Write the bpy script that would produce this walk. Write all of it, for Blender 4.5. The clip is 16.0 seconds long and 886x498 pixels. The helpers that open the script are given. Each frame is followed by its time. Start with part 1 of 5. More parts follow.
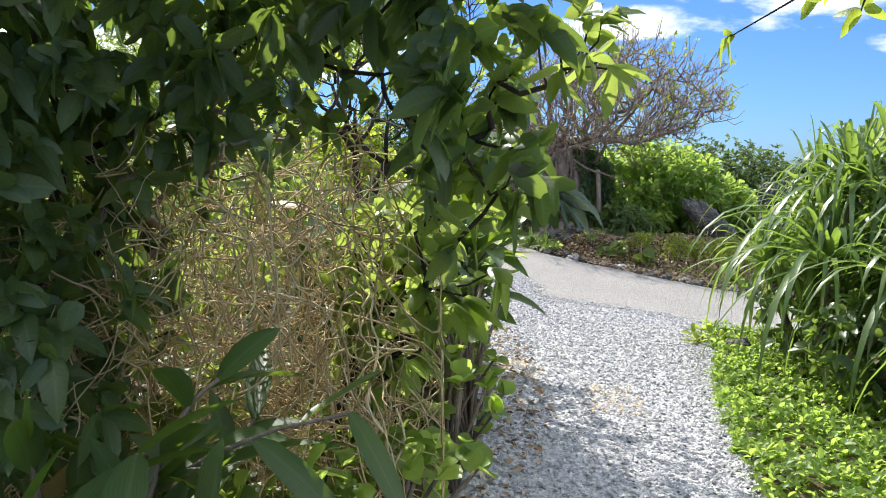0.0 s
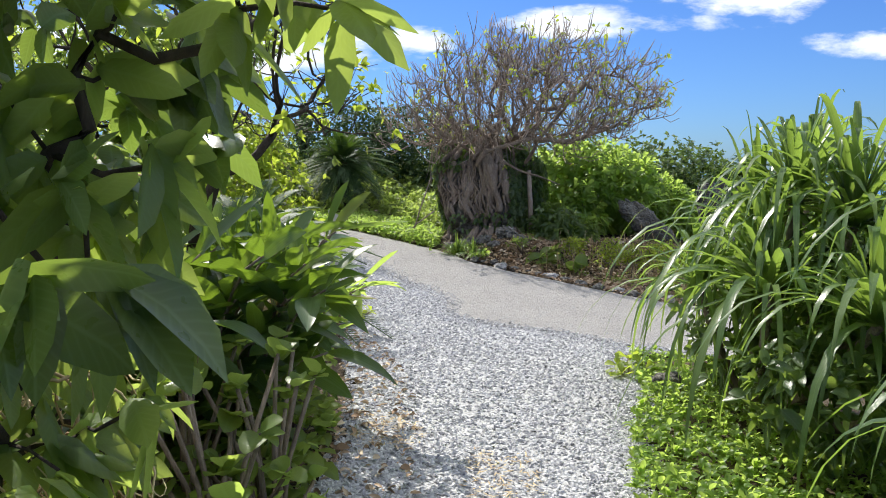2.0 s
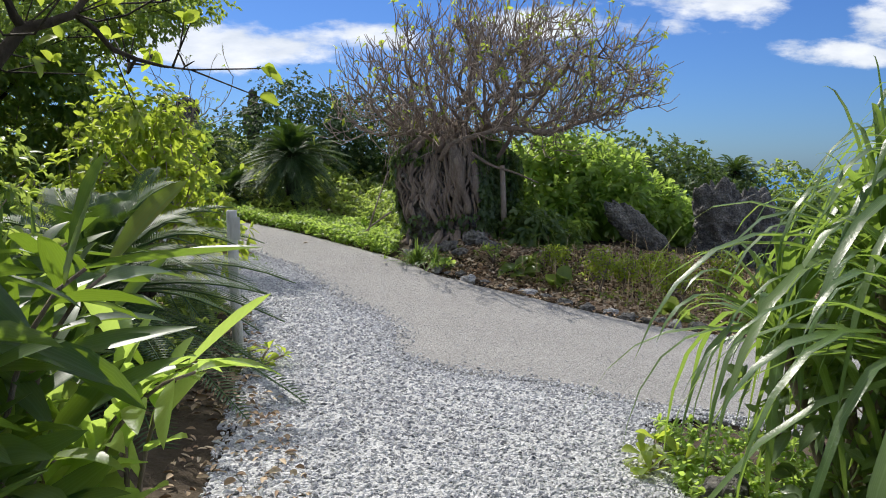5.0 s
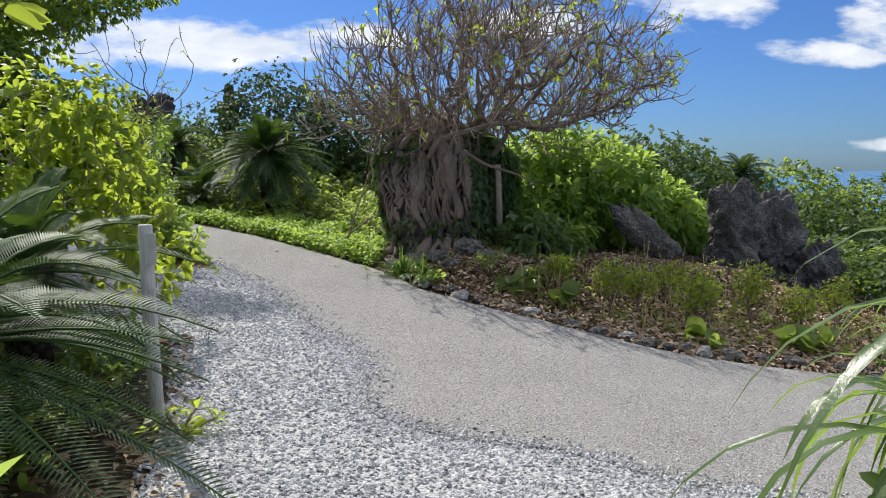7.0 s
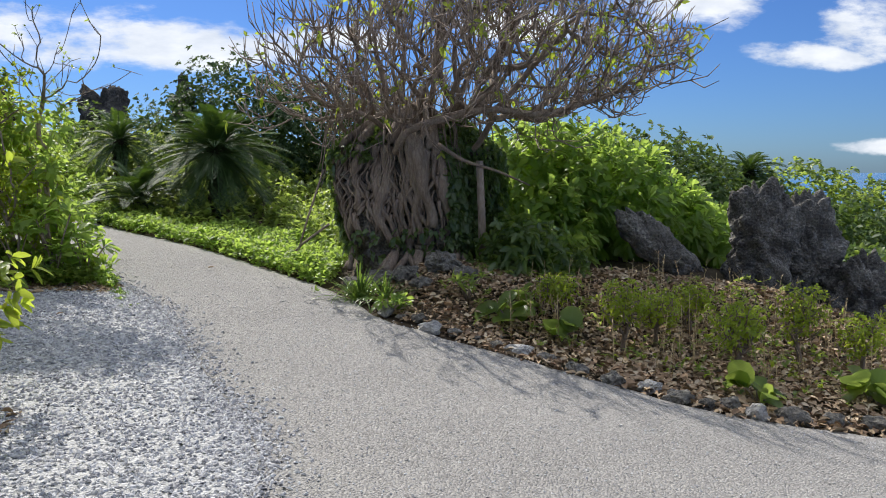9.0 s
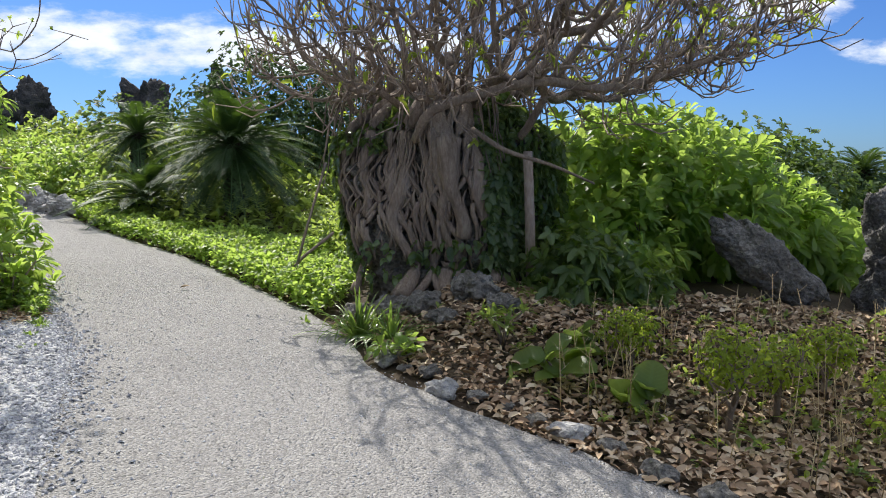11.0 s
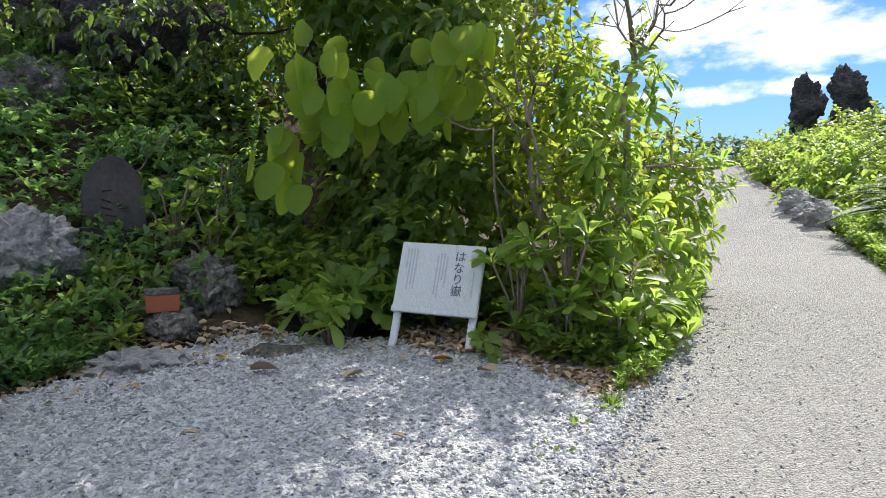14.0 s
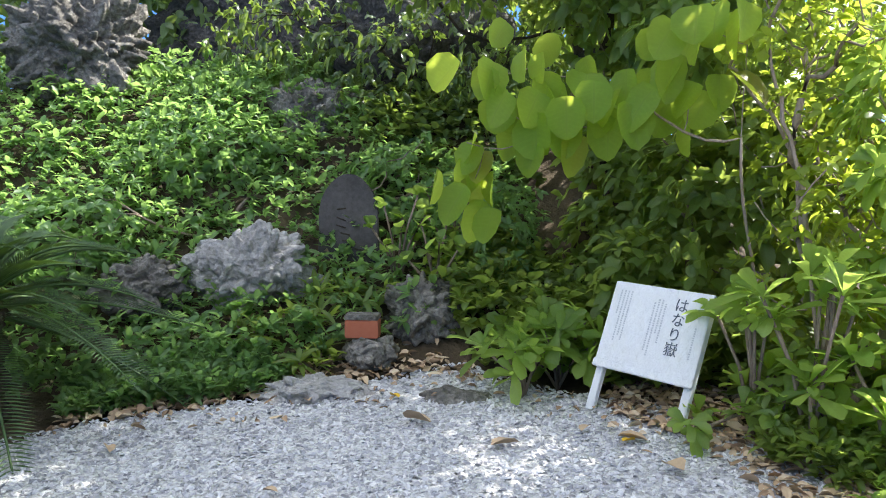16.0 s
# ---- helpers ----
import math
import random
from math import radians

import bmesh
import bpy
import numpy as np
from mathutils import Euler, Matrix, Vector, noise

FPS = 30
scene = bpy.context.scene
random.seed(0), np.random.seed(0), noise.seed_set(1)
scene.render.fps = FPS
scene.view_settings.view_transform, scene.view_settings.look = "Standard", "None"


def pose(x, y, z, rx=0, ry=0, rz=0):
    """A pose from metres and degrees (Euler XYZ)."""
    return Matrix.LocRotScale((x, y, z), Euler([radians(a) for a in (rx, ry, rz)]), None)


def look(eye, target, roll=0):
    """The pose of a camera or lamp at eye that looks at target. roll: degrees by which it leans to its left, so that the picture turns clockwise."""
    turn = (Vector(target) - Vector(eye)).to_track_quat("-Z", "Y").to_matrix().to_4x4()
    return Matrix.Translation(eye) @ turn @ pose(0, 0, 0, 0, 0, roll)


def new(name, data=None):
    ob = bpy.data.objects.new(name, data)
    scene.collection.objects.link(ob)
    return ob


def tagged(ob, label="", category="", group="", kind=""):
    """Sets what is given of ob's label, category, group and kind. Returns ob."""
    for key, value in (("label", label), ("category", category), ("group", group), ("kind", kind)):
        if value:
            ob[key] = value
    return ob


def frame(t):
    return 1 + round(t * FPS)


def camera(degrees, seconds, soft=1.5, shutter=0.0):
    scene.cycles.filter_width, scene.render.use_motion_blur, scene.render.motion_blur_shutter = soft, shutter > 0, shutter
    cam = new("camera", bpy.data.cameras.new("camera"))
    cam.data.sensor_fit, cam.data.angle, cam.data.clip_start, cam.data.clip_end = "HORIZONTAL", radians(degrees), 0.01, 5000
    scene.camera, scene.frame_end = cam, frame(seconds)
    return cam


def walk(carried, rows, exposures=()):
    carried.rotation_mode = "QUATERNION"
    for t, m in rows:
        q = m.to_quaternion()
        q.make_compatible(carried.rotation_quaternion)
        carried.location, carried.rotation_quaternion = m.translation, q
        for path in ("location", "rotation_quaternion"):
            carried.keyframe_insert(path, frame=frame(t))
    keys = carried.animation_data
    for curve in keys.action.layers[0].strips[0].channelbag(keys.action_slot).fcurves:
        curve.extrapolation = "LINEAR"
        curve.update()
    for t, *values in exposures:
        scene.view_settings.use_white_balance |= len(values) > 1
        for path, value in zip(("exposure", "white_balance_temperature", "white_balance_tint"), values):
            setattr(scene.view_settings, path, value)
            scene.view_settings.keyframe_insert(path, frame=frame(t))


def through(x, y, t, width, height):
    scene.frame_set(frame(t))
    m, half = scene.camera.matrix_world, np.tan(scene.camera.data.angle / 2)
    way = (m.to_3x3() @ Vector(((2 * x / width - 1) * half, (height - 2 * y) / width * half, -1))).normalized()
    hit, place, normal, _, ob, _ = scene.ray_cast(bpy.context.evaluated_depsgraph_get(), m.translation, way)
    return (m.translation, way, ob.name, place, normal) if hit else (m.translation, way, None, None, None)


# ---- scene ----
cam = camera(59.2, 16.0, soft=1.0)
PATH = [
    (0, (0.101, 0.503, 1.551), (0.091, 2.494, 1.358), -0.6),
    (0.5, (0.113, 0.787, 1.586), (0.155, 2.777, 1.393), -0.7),
    (1, (0.314, 1.068, 1.611), (0.396, 3.056, 1.415), -0.9),
    (1.5, (0.533, 1.39, 1.642), (0.636, 3.377, 1.443), -0.9),
    (2, (0.676, 1.69, 1.615), (0.793, 3.677, 1.416), -1.0),
    (2.5, (0.756, 1.976, 1.546), (0.881, 3.962, 1.344), -1.0),
    (3, (0.771, 2.389, 1.54), (0.905, 4.373, 1.334), -0.8),
    (3.5, (0.796, 2.834, 1.535), (0.945, 4.817, 1.325), -0.8),
    (4, (0.849, 3.292, 1.563), (1.016, 5.275, 1.355), -0.6),
    (6.3, (1.148, 4.834, 1.487), (1.365, 6.812, 1.286), -0.1),
    (6.5, (1.154, 5.001, 1.499), (1.37, 6.979, 1.296), -0.2),
    (7, (1.174, 5.441, 1.539), (1.395, 7.418, 1.334), -0.2),
    (7.5, (1.257, 5.981, 1.501), (1.485, 7.957, 1.294), -0.2),
    (8, (1.325, 6.52, 1.48), (1.562, 8.495, 1.273), -0.3),
    (8.5, (1.479, 7.027, 1.475), (1.729, 9.001, 1.267), -0.2),
    (8.7, (1.535, 7.238, 1.486), (1.79, 9.211, 1.282), -0.2),
    (10.8, (2.239, 9.636, 1.403), (2.367, 11.623, 1.21), -0.1),
    (11, (2.285, 9.863, 1.403), (2.353, 11.852, 1.208), -0.1),
    (11.5, (2.353, 10.383, 1.403), (2.166, 12.365, 1.208), -0.1),
    (12, (2.457, 10.938, 1.414), (1.939, 12.86, 1.218), -0.2),
    (12.5, (2.489, 11.487, 1.397), (1.612, 13.274, 1.204), -0.2),
    (13, (2.334, 12.016, 1.396), (1.133, 13.604, 1.201), -0.1),
    (13.5, (2.24, 12.605, 1.401), (0.787, 13.966, 1.205), -0.0),
    (14, (2.073, 13.1, 1.413), (0.432, 14.228, 1.219), 0.1),
    (14.5, (1.955, 13.545, 1.435), (0.173, 14.433, 1.251), 0.0),
    (15, (1.925, 13.913, 1.441), (0.04, 14.556, 1.263), 0.2),
    (15.5, (1.799, 14.253, 1.458), (-0.15, 14.666, 1.276), 0.4),
    (16, (1.695, 14.504, 1.488), (-0.286, 14.715, 1.315), 0.4),
]
SKY = 0.12
walk(cam, [(t, look(eye, target, roll)) for t, eye, target, roll in PATH], exposures=[(0, 0.8), (1.5, 0.65), (2.5, 0.32), (3.5, 0.12), (8.5, 0.12), (11.0, 0.32), (12.5, 0.42), (13.5, 0.5), (14.0, 0.6), (14.5, 0.82), (15, 1.12), (16, 1.5)])

# ---------------------------------------------------------------- light
SUN_AZ, SUN_EL = radians(-24), radians(45)      # azimuth from +y towards +x
sun_dir = Vector((math.sin(SUN_AZ) * math.cos(SUN_EL), math.cos(SUN_AZ) * math.cos(SUN_EL), math.sin(SUN_EL)))
sun = new("sun", bpy.data.lights.new("sun", "SUN"))
sun.data.energy, sun.data.angle, sun.data.color = 4.8, radians(0.55), (1.0, 0.95, 0.87)
sun.matrix_world = look(sun_dir * 60, (0, 0, 0))


class Nodes:
    """A thin wrapper to write node trees in short lines."""

    def __init__(self, tree):
        self.tree = tree
        tree.nodes.clear()

    def add(self, kind, inputs=(), **props):
        n = self.tree.nodes.new(kind)
        for k, v in props.items():
            setattr(n, k, v)
        for k, v in dict(inputs).items():
            if isinstance(v, bpy.types.NodeSocket):
                self.tree.links.new(v, n.inputs[k])
            else:
                n.inputs[k].default_value = v
        return n

    def math(self, op, a, b=0.0, clamp=False):
        return self.add("ShaderNodeMath", {0: a, 1: b}, operation=op, use_clamp=clamp).outputs[0]

    def noise(self, vec, scale, detail=4.0, rough=0.55):
        return self.add("ShaderNodeTexNoise", {"Vector": vec, "Scale": scale, "Detail": detail, "Roughness": rough}).outputs[0]

    def ramp(self, fac, stops):
        n = self.add("ShaderNodeValToRGB", {0: fac})
        e = n.color_ramp.elements
        while len(e) < len(stops):
            e.new(0.5)
        for i, (p, c) in enumerate(stops):
            e[i].position, e[i].color = p, (*c, 1)
        return n.outputs[0]

    def mix(self, fac, a, b, blend="MIX"):
        n = self.add("ShaderNodeMix", data_type="RGBA", blend_type=blend)
        for i, v in ((0, fac), (6, a), (7, b)):
            if isinstance(v, bpy.types.NodeSocket):
                self.tree.links.new(v, n.inputs[i])
            else:
                n.inputs[i].default_value = v if i == 0 else (*v, 1)
        return n.outputs[2]


def make_world():
    """Blue sky with a few fair-weather clouds low over the sea."""
    w = bpy.data.worlds.new("sky")
    w.use_nodes = True
    scene.world = w
    n = Nodes(w.node_tree)
    sky = n.add("ShaderNodeTexSky", sky_type="NISHITA", sun_disc=False, sun_elevation=SUN_EL, sun_rotation=SUN_AZ,
                air_density=1.0, dust_density=0.4, ozone_density=2.5)
    co = n.add("ShaderNodeTexCoord").outputs["Generated"]
    xyz = n.add("ShaderNodeSeparateXYZ", {0: co})
    y = n.math("MAXIMUM", xyz.outputs[1], 0.05)
    u, v = n.math("DIVIDE", xyz.outputs[0], y), n.math("DIVIDE", xyz.outputs[2], y)
    flat = n.add("ShaderNodeCombineXYZ", {0: u, 1: n.math("MULTIPLY", v, 2.6)}).outputs[0]
    puff = n.noise(flat, 7.0, 7.0, 0.6)
    # centre u, v and half widths of each cloud bank
    banks = [(-0.78, 0.24, 0.30, 0.10), (-0.5, 0.17, 0.26, 0.04), (-0.22, 0.15, 0.26, 0.034), (0.29, 0.185, 0.17, 0.022), (0.43, 0.215, 0.14, 0.03),
             (0.62, 0.15, 0.11, 0.022), (0.75, 0.19, 0.12, 0.05), (0.8, 0.03, 0.14, 0.012), (-0.02, 0.165, 0.12, 0.02),
             (-0.75, 0.12, 0.22, 0.018), (-1.6, 0.3, 0.5, 0.12), (1.5, 0.3, 0.4, 0.08), (0.1, 0.75, 0.5, 0.12)]
    cover = None
    for cu, cv, a, b in banks:
        du = n.math("POWER", n.math("ABSOLUTE", n.math("MULTIPLY", n.math("SUBTRACT", u, cu), 1 / a)), 2)
        dv = n.math("POWER", n.math("ABSOLUTE", n.math("MULTIPLY", n.math("SUBTRACT", v, cv), 1 / b)), 2)
        one = n.math("SUBTRACT", 1.0, n.math("ADD", du, dv))
        cover = one if cover is None else n.math("MAXIMUM", cover, one)
    dens = n.math("ADD", n.math("MULTIPLY", n.math("MAXIMUM", cover, -1.5), 0.55), n.math("MULTIPLY", n.math("SUBTRACT", puff, 0.5), 2.6))
    fac = n.add("ShaderNodeMapRange", {0: dens, 1: 0.0, 2: 0.55}, interpolation_type="SMOOTHSTEP").outputs[0]
    tone = n.ramp(n.noise(flat, 11.0, 5.0), [(0.3, (5.4, 5.9, 6.7)), (0.65, (8.0, 8.2, 8.5))])
    tint = n.mix(1.0, sky.outputs[0], (0.26, 0.43, 0.76), "MULTIPLY")
    # broken cumulus over the whole dome, above the low banks: unseen, added as fill
    z = n.math("MAXIMUM", xyz.outputs[2], 0.12)
    high = n.add("ShaderNodeCombineXYZ", {0: n.math("DIVIDE", xyz.outputs[0], z), 1: n.math("DIVIDE", xyz.outputs[1], z)}).outputs[0]
    fill_clouds = n.add("ShaderNodeMapRange", {0: n.noise(high, 1.1, 7.0, 0.6), 1: 0.40, 2: 0.54}, interpolation_type="SMOOTHSTEP").outputs[0]
    fill_clouds = n.math("MULTIPLY", fill_clouds, n.add("ShaderNodeMapRange", {0: xyz.outputs[2], 1: 0.26, 2: 0.42}).outputs[0])
    fac = n.math("MAXIMUM", fac, fill_clouds)
    tone = n.mix(fill_clouds, tone, n.mix(1.0, tone, (1.15, 1.15, 1.15), "MULTIPLY"))
    col = n.mix(n.math("MULTIPLY", fac, 0.93), tint, tone)
    bg = n.add("ShaderNodeBackground", {0: col, 1: SKY})
    n.add("ShaderNodeOutputWorld", {0: bg.outputs[0]})


make_world()


# ---------------------------------------------------------------- materials
def material(name):
    m = bpy.data.materials.new(name)
    m.use_nodes = True
    return m, Nodes(m.node_tree)


def finish(n, col, rough=0.7, bump=None, dist=0.01, strength=0.6, spec=0.4, metal=0.0):
    ins = {"Base Color": col, "Roughness": rough, "Specular IOR Level": spec, "Metallic": metal}
    if bump is not None:
        ins["Normal"] = n.add("ShaderNodeBump", {"Height": bump, "Distance": dist, "Strength": strength}).outputs[0]
    return n.add("ShaderNodeBsdfPrincipled", ins).outputs[0]


def leaf_material(name, dark, mid, light, through, gloss=0.38, trans=0.42, brown=0.0, relief=0.35, veins="side"):
    """Leaf blades: colour changes from blade to blade, veins of fine relief, light shining through."""
    m, n = material(name)
    isl = n.add("ShaderNodeNewGeometry").outputs["Random Per Island"]
    pos = n.add("ShaderNodeNewGeometry").outputs["Position"]
    stops = [(0.0, dark), (0.45, mid), (0.93 - brown, light)]
    if brown:
        stops += [(0.975 - brown, light), (1.0, (0.30, 0.17, 0.05))]
    col = n.ramp(isl, stops)
    mott = n.noise(pos, 38.0, 3.0)
    col = n.mix(n.math("MULTIPLY", n.math("SUBTRACT", mott, 0.42, True), 0.9), col, light)
    patch = n.noise(pos, 1.7, 2.0)
    col = n.mix(n.math("MULTIPLY", n.math("SUBTRACT", patch, 0.45, True), 1.1), col, dark)
    # midrib, and veins that slant from it or run along the blade
    xyz = n.add("ShaderNodeSeparateXYZ", {0: n.add("ShaderNodeAttribute", attribute_name="blade").outputs["Vector"]})
    across, along = n.math("ABSOLUTE", xyz.outputs[0]), xyz.outputs[1]
    rib = n.add("ShaderNodeMapRange", {0: across, 1: 0.03, 2: 0.13, 3: 1.0, 4: 0.0}).outputs[0]
    if veins == "side":
        wave = n.math("SINE", n.math("MULTIPLY", n.math("SUBTRACT", along, n.math("MULTIPLY", across, 0.16)), 62.0))
    else:
        wave = n.math("SINE", n.math("MULTIPLY", n.math("ADD", across, n.math("MULTIPLY", along, 0.25)), 34.0))
    vein = n.math("POWER", n.math("ADD", n.math("MULTIPLY", wave, 0.5), 0.5), 5.0)
    edge = n.math("MULTIPLY", n.noise(pos, 14.0, 3.0), n.add("ShaderNodeMapRange", {0: across, 1: 0.55, 2: 1.0}).outputs[0])
    line = n.math("MAXIMUM", n.math("MULTIPLY", rib, 0.55), n.math("MULTIPLY", vein, 0.22 if veins == "side" else 0.36))
    col = n.mix(line, col, tuple(min(0.5, c * 1.7 + 0.02) for c in light))
    col = n.mix(n.math("MULTIPLY", edge, 0.5), col, tuple(c * 0.75 for c in dark))
    pr = finish(n, col, n.math("ADD", gloss, n.math("MULTIPLY", mott, 0.2)), n.noise(pos, 90.0 if relief > 0.2 else 30.0, 2.0), 0.004, relief, 0.45)
    tcol = n.mix(isl, through, tuple(c * 0.72 for c in through))
    tcol = n.mix(n.math("MAXIMUM", n.math("MULTIPLY", line, 0.8), n.math("MULTIPLY", mott, 0.45)), tcol, tuple(c * 0.5 for c in through))
    tr = n.add("ShaderNodeBsdfTranslucent", {0: tcol}).outputs[0]
    n.add("ShaderNodeOutputMaterial", {0: n.add("ShaderNodeMixShader", {0: trans, 1: pr, 2: tr}).outputs[0]})
    return m


def ground_material(name, stops, scale, fine, bump_dist, rough=0.9, speck=None):
    m, n = material(name)
    pos = n.add("ShaderNodeNewGeometry").outputs["Position"]
    big, small = n.noise(pos, scale, 6.0, 0.6), n.noise(pos, fine, 4.0, 0.7)
    col = n.ramp(n.math("ADD", n.math("MULTIPLY", big, 0.6), n.math("MULTIPLY", small, 0.4)), stops)
    bump = small
    if speck:
        vo = n.add("ShaderNodeTexVoronoi", {"Vector": pos, "Scale": speck[0]})
        grit = n.ramp(vo.outputs["Color"], [(0.0, tuple(c * 0.45 for c in speck[1])), (0.5, speck[1]), (1.0, tuple(min(1, c * 1.5) for c in speck[1]))])
        col = n.mix(speck[2], col, grit)
        bump = n.math("SUBTRACT", small, n.math("MULTIPLY", vo.outputs["Distance"], 1.2))
    n.add("ShaderNodeOutputMaterial", {0: finish(n, col, rough, bump, bump_dist, 0.8, 0.25)})
    return m


def island_material(name, stops, rough=0.8, fine=40.0, dist=0.005, spec=0.3):
    """Loose pieces: stones, dry leaves, stems."""
    m, n = material(name)
    geo = n.add("ShaderNodeNewGeometry")
    small = n.noise(geo.outputs["Position"], fine, 4.0)
    col = n.ramp(n.math("ADD", n.math("MULTIPLY", geo.outputs["Random Per Island"], 0.75), n.math("MULTIPLY", small, 0.3)), stops)
    n.add("ShaderNodeOutputMaterial", {0: finish(n, col, rough, small, dist, 0.6, spec)})
    return m


def rock_material(name, a, b, c, scale=3.0):
    """Pitted coral limestone, weathered grey with pale worn ridges."""
    m, n = material(name)
    pos = n.add("ShaderNodeNewGeometry").outputs["Position"]
    big, small = n.noise(pos, scale, 8.0, 0.65), n.noise(pos, scale * 9, 6.0, 0.7)
    vo = n.add("ShaderNodeTexVoronoi", {"Vector": pos, "Scale": scale * 7}).outputs["Distance"]
    col = n.ramp(n.math("ADD", n.math("MULTIPLY", big, 0.55), n.math("MULTIPLY", small, 0.45)), [(0.3, a), (0.5, b), (0.68, c)])
    bump = n.math("ADD", small, n.math("MULTIPLY", vo, 0.9))
    n.add("ShaderNodeOutputMaterial", {0: finish(n, col, 0.92, bump, 0.05, 0.9, 0.2)})
    return m


def bark_material(name, stops):
    m, n = material(name)
    pos = n.add("ShaderNodeNewGeometry").outputs["Position"]
    st = n.add("ShaderNodeMapping", {0: pos, 3: (1, 1, 0.25)}).outputs[0]
    grain, big = n.noise(st, 42.0, 6.0, 0.7), n.noise(pos, 3.0, 3.0)
    col = n.ramp(n.math("ADD", n.math("MULTIPLY", grain, 0.6), n.math("MULTIPLY", big, 0.4)), stops)
    n.add("ShaderNodeOutputMaterial", {0: finish(n, col, 0.85, grain, 0.02, 0.8, 0.25)})
    return m


GREEN_DARK = leaf_material("leaf_dark_glossy", (0.045, 0.078, 0.034), (0.078, 0.125, 0.05), (0.12, 0.175, 0.075), (0.46, 0.64, 0.10), 0.25, 0.42)
GREEN_MID = leaf_material("leaf_mid_green", (0.045, 0.085, 0.024), (0.085, 0.145, 0.04), (0.14, 0.20, 0.055), (0.60, 0.76, 0.14), 0.28, 0.55)
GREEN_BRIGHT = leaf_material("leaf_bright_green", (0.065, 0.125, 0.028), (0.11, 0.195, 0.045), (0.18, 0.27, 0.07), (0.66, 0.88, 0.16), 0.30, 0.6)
HERB = leaf_material("leaf_cool_herb", (0.05, 0.10, 0.04), (0.085, 0.165, 0.07), (0.14, 0.235, 0.10), (0.50, 0.78, 0.21), 0.30, 0.55)
GREEN_YELLOW = leaf_material("leaf_yellow_green", (0.07, 0.12, 0.02), (0.13, 0.20, 0.03), (0.22, 0.27, 0.04), (0.66, 0.80, 0.09), 0.36, 0.6, 0.03)
GREEN_STRAP = leaf_material("leaf_strap", (0.028, 0.064, 0.022), (0.052, 0.108, 0.033), (0.13, 0.19, 0.065), (0.46, 0.68, 0.10), 0.24, 0.38, 0.0, 0.35, "long")
GREEN_CYCAD = leaf_material("leaf_cycad", (0.012, 0.035, 0.012), (0.025, 0.065, 0.018), (0.05, 0.095, 0.026), (0.22, 0.38, 0.04), 0.5, 0.16)
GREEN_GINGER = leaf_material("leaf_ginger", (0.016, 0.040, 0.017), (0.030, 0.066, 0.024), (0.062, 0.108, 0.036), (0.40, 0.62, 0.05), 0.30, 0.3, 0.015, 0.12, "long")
TREE_LEAF = leaf_material("leaf_tree_dark", (0.034, 0.060, 0.027), (0.060, 0.098, 0.042), (0.105, 0.155, 0.065), (0.42, 0.60, 0.09), 0.2, 0.36, 0.0, 0.15)
GREEN_FAR = leaf_material("leaf_far_scrub", (0.025, 0.055, 0.016), (0.045, 0.09, 0.025), (0.09, 0.14, 0.04), (0.28, 0.42, 0.07), 0.5, 0.36)
GRAPE = leaf_material("leaf_round_lime", (0.10, 0.20, 0.025), (0.15, 0.28, 0.035), (0.22, 0.33, 0.05), (0.80, 0.95, 0.12), 0.4, 0.68, 0.07)
DRY_LEAF = island_material("dry_leaves", [(0.0, (0.16, 0.095, 0.055)), (0.4, (0.34, 0.235, 0.145)), (0.75, (0.50, 0.385, 0.255)), (1.0, (0.64, 0.55, 0.41))], 0.75)
VINE = island_material("dry_vine", [(0.0, (0.28, 0.18, 0.09)), (0.5, (0.54, 0.41, 0.22)), (1.0, (0.72, 0.60, 0.38))], 0.8)
STONE_BITS = island_material("crushed_coral", [(0.0, (0.14, 0.14, 0.15)), (0.35, (0.37, 0.37, 0.39)), (0.8, (0.60, 0.60, 0.61)), (1.0, (0.78, 0.76, 0.72))], 0.85, 120.0, 0.003)
GRAVEL_BED = ground_material("gravel_bed", [(0.3, (0.30, 0.30, 0.30)), (0.5, (0.46, 0.46, 0.46)), (0.7, (0.60, 0.59, 0.57))], 1.2, 60.0, 0.02, 0.9, (55.0, (0.55, 0.55, 0.55), 0.7))
ROAD = ground_material("worn_concrete_road", [(0.3, (0.15, 0.144, 0.136)), (0.5, (0.30, 0.289, 0.274)), (0.7, (0.46, 0.443, 0.416))], 0.8, 45.0, 0.016, 0.88, (78.0, (0.345, 0.332, 0.316), 0.74))
SOIL = ground_material("dark_soil", [(0.3, (0.035, 0.025, 0.016)), (0.5, (0.075, 0.055, 0.035)), (0.7, (0.14, 0.11, 0.07))], 0.9, 22.0, 0.03)
CORAL = rock_material("coral_rock", (0.05, 0.047, 0.042), (0.175, 0.165, 0.148), (0.42, 0.40, 0.365))
CORAL_GREY = rock_material("grey_coral_rock", (0.03, 0.029, 0.028), (0.135, 0.13, 0.123), (0.42, 0.41, 0.385), 3.6)
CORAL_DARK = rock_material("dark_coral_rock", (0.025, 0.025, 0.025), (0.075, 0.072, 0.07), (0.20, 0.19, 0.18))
CORAL_PALE = rock_material("pale_coral_rock", (0.20, 0.19, 0.18), (0.42, 0.41, 0.40), (0.66, 0.65, 0.63))
PILLAR = rock_material("pillar_rock", (0.05, 0.045, 0.038), (0.17, 0.155, 0.135), (0.40, 0.37, 0.32))
BARK = bark_material("grey_brown_bark", [(0.3, (0.10, 0.075, 0.058)), (0.5, (0.24, 0.185, 0.145)), (0.72, (0.42, 0.35, 0.28))])
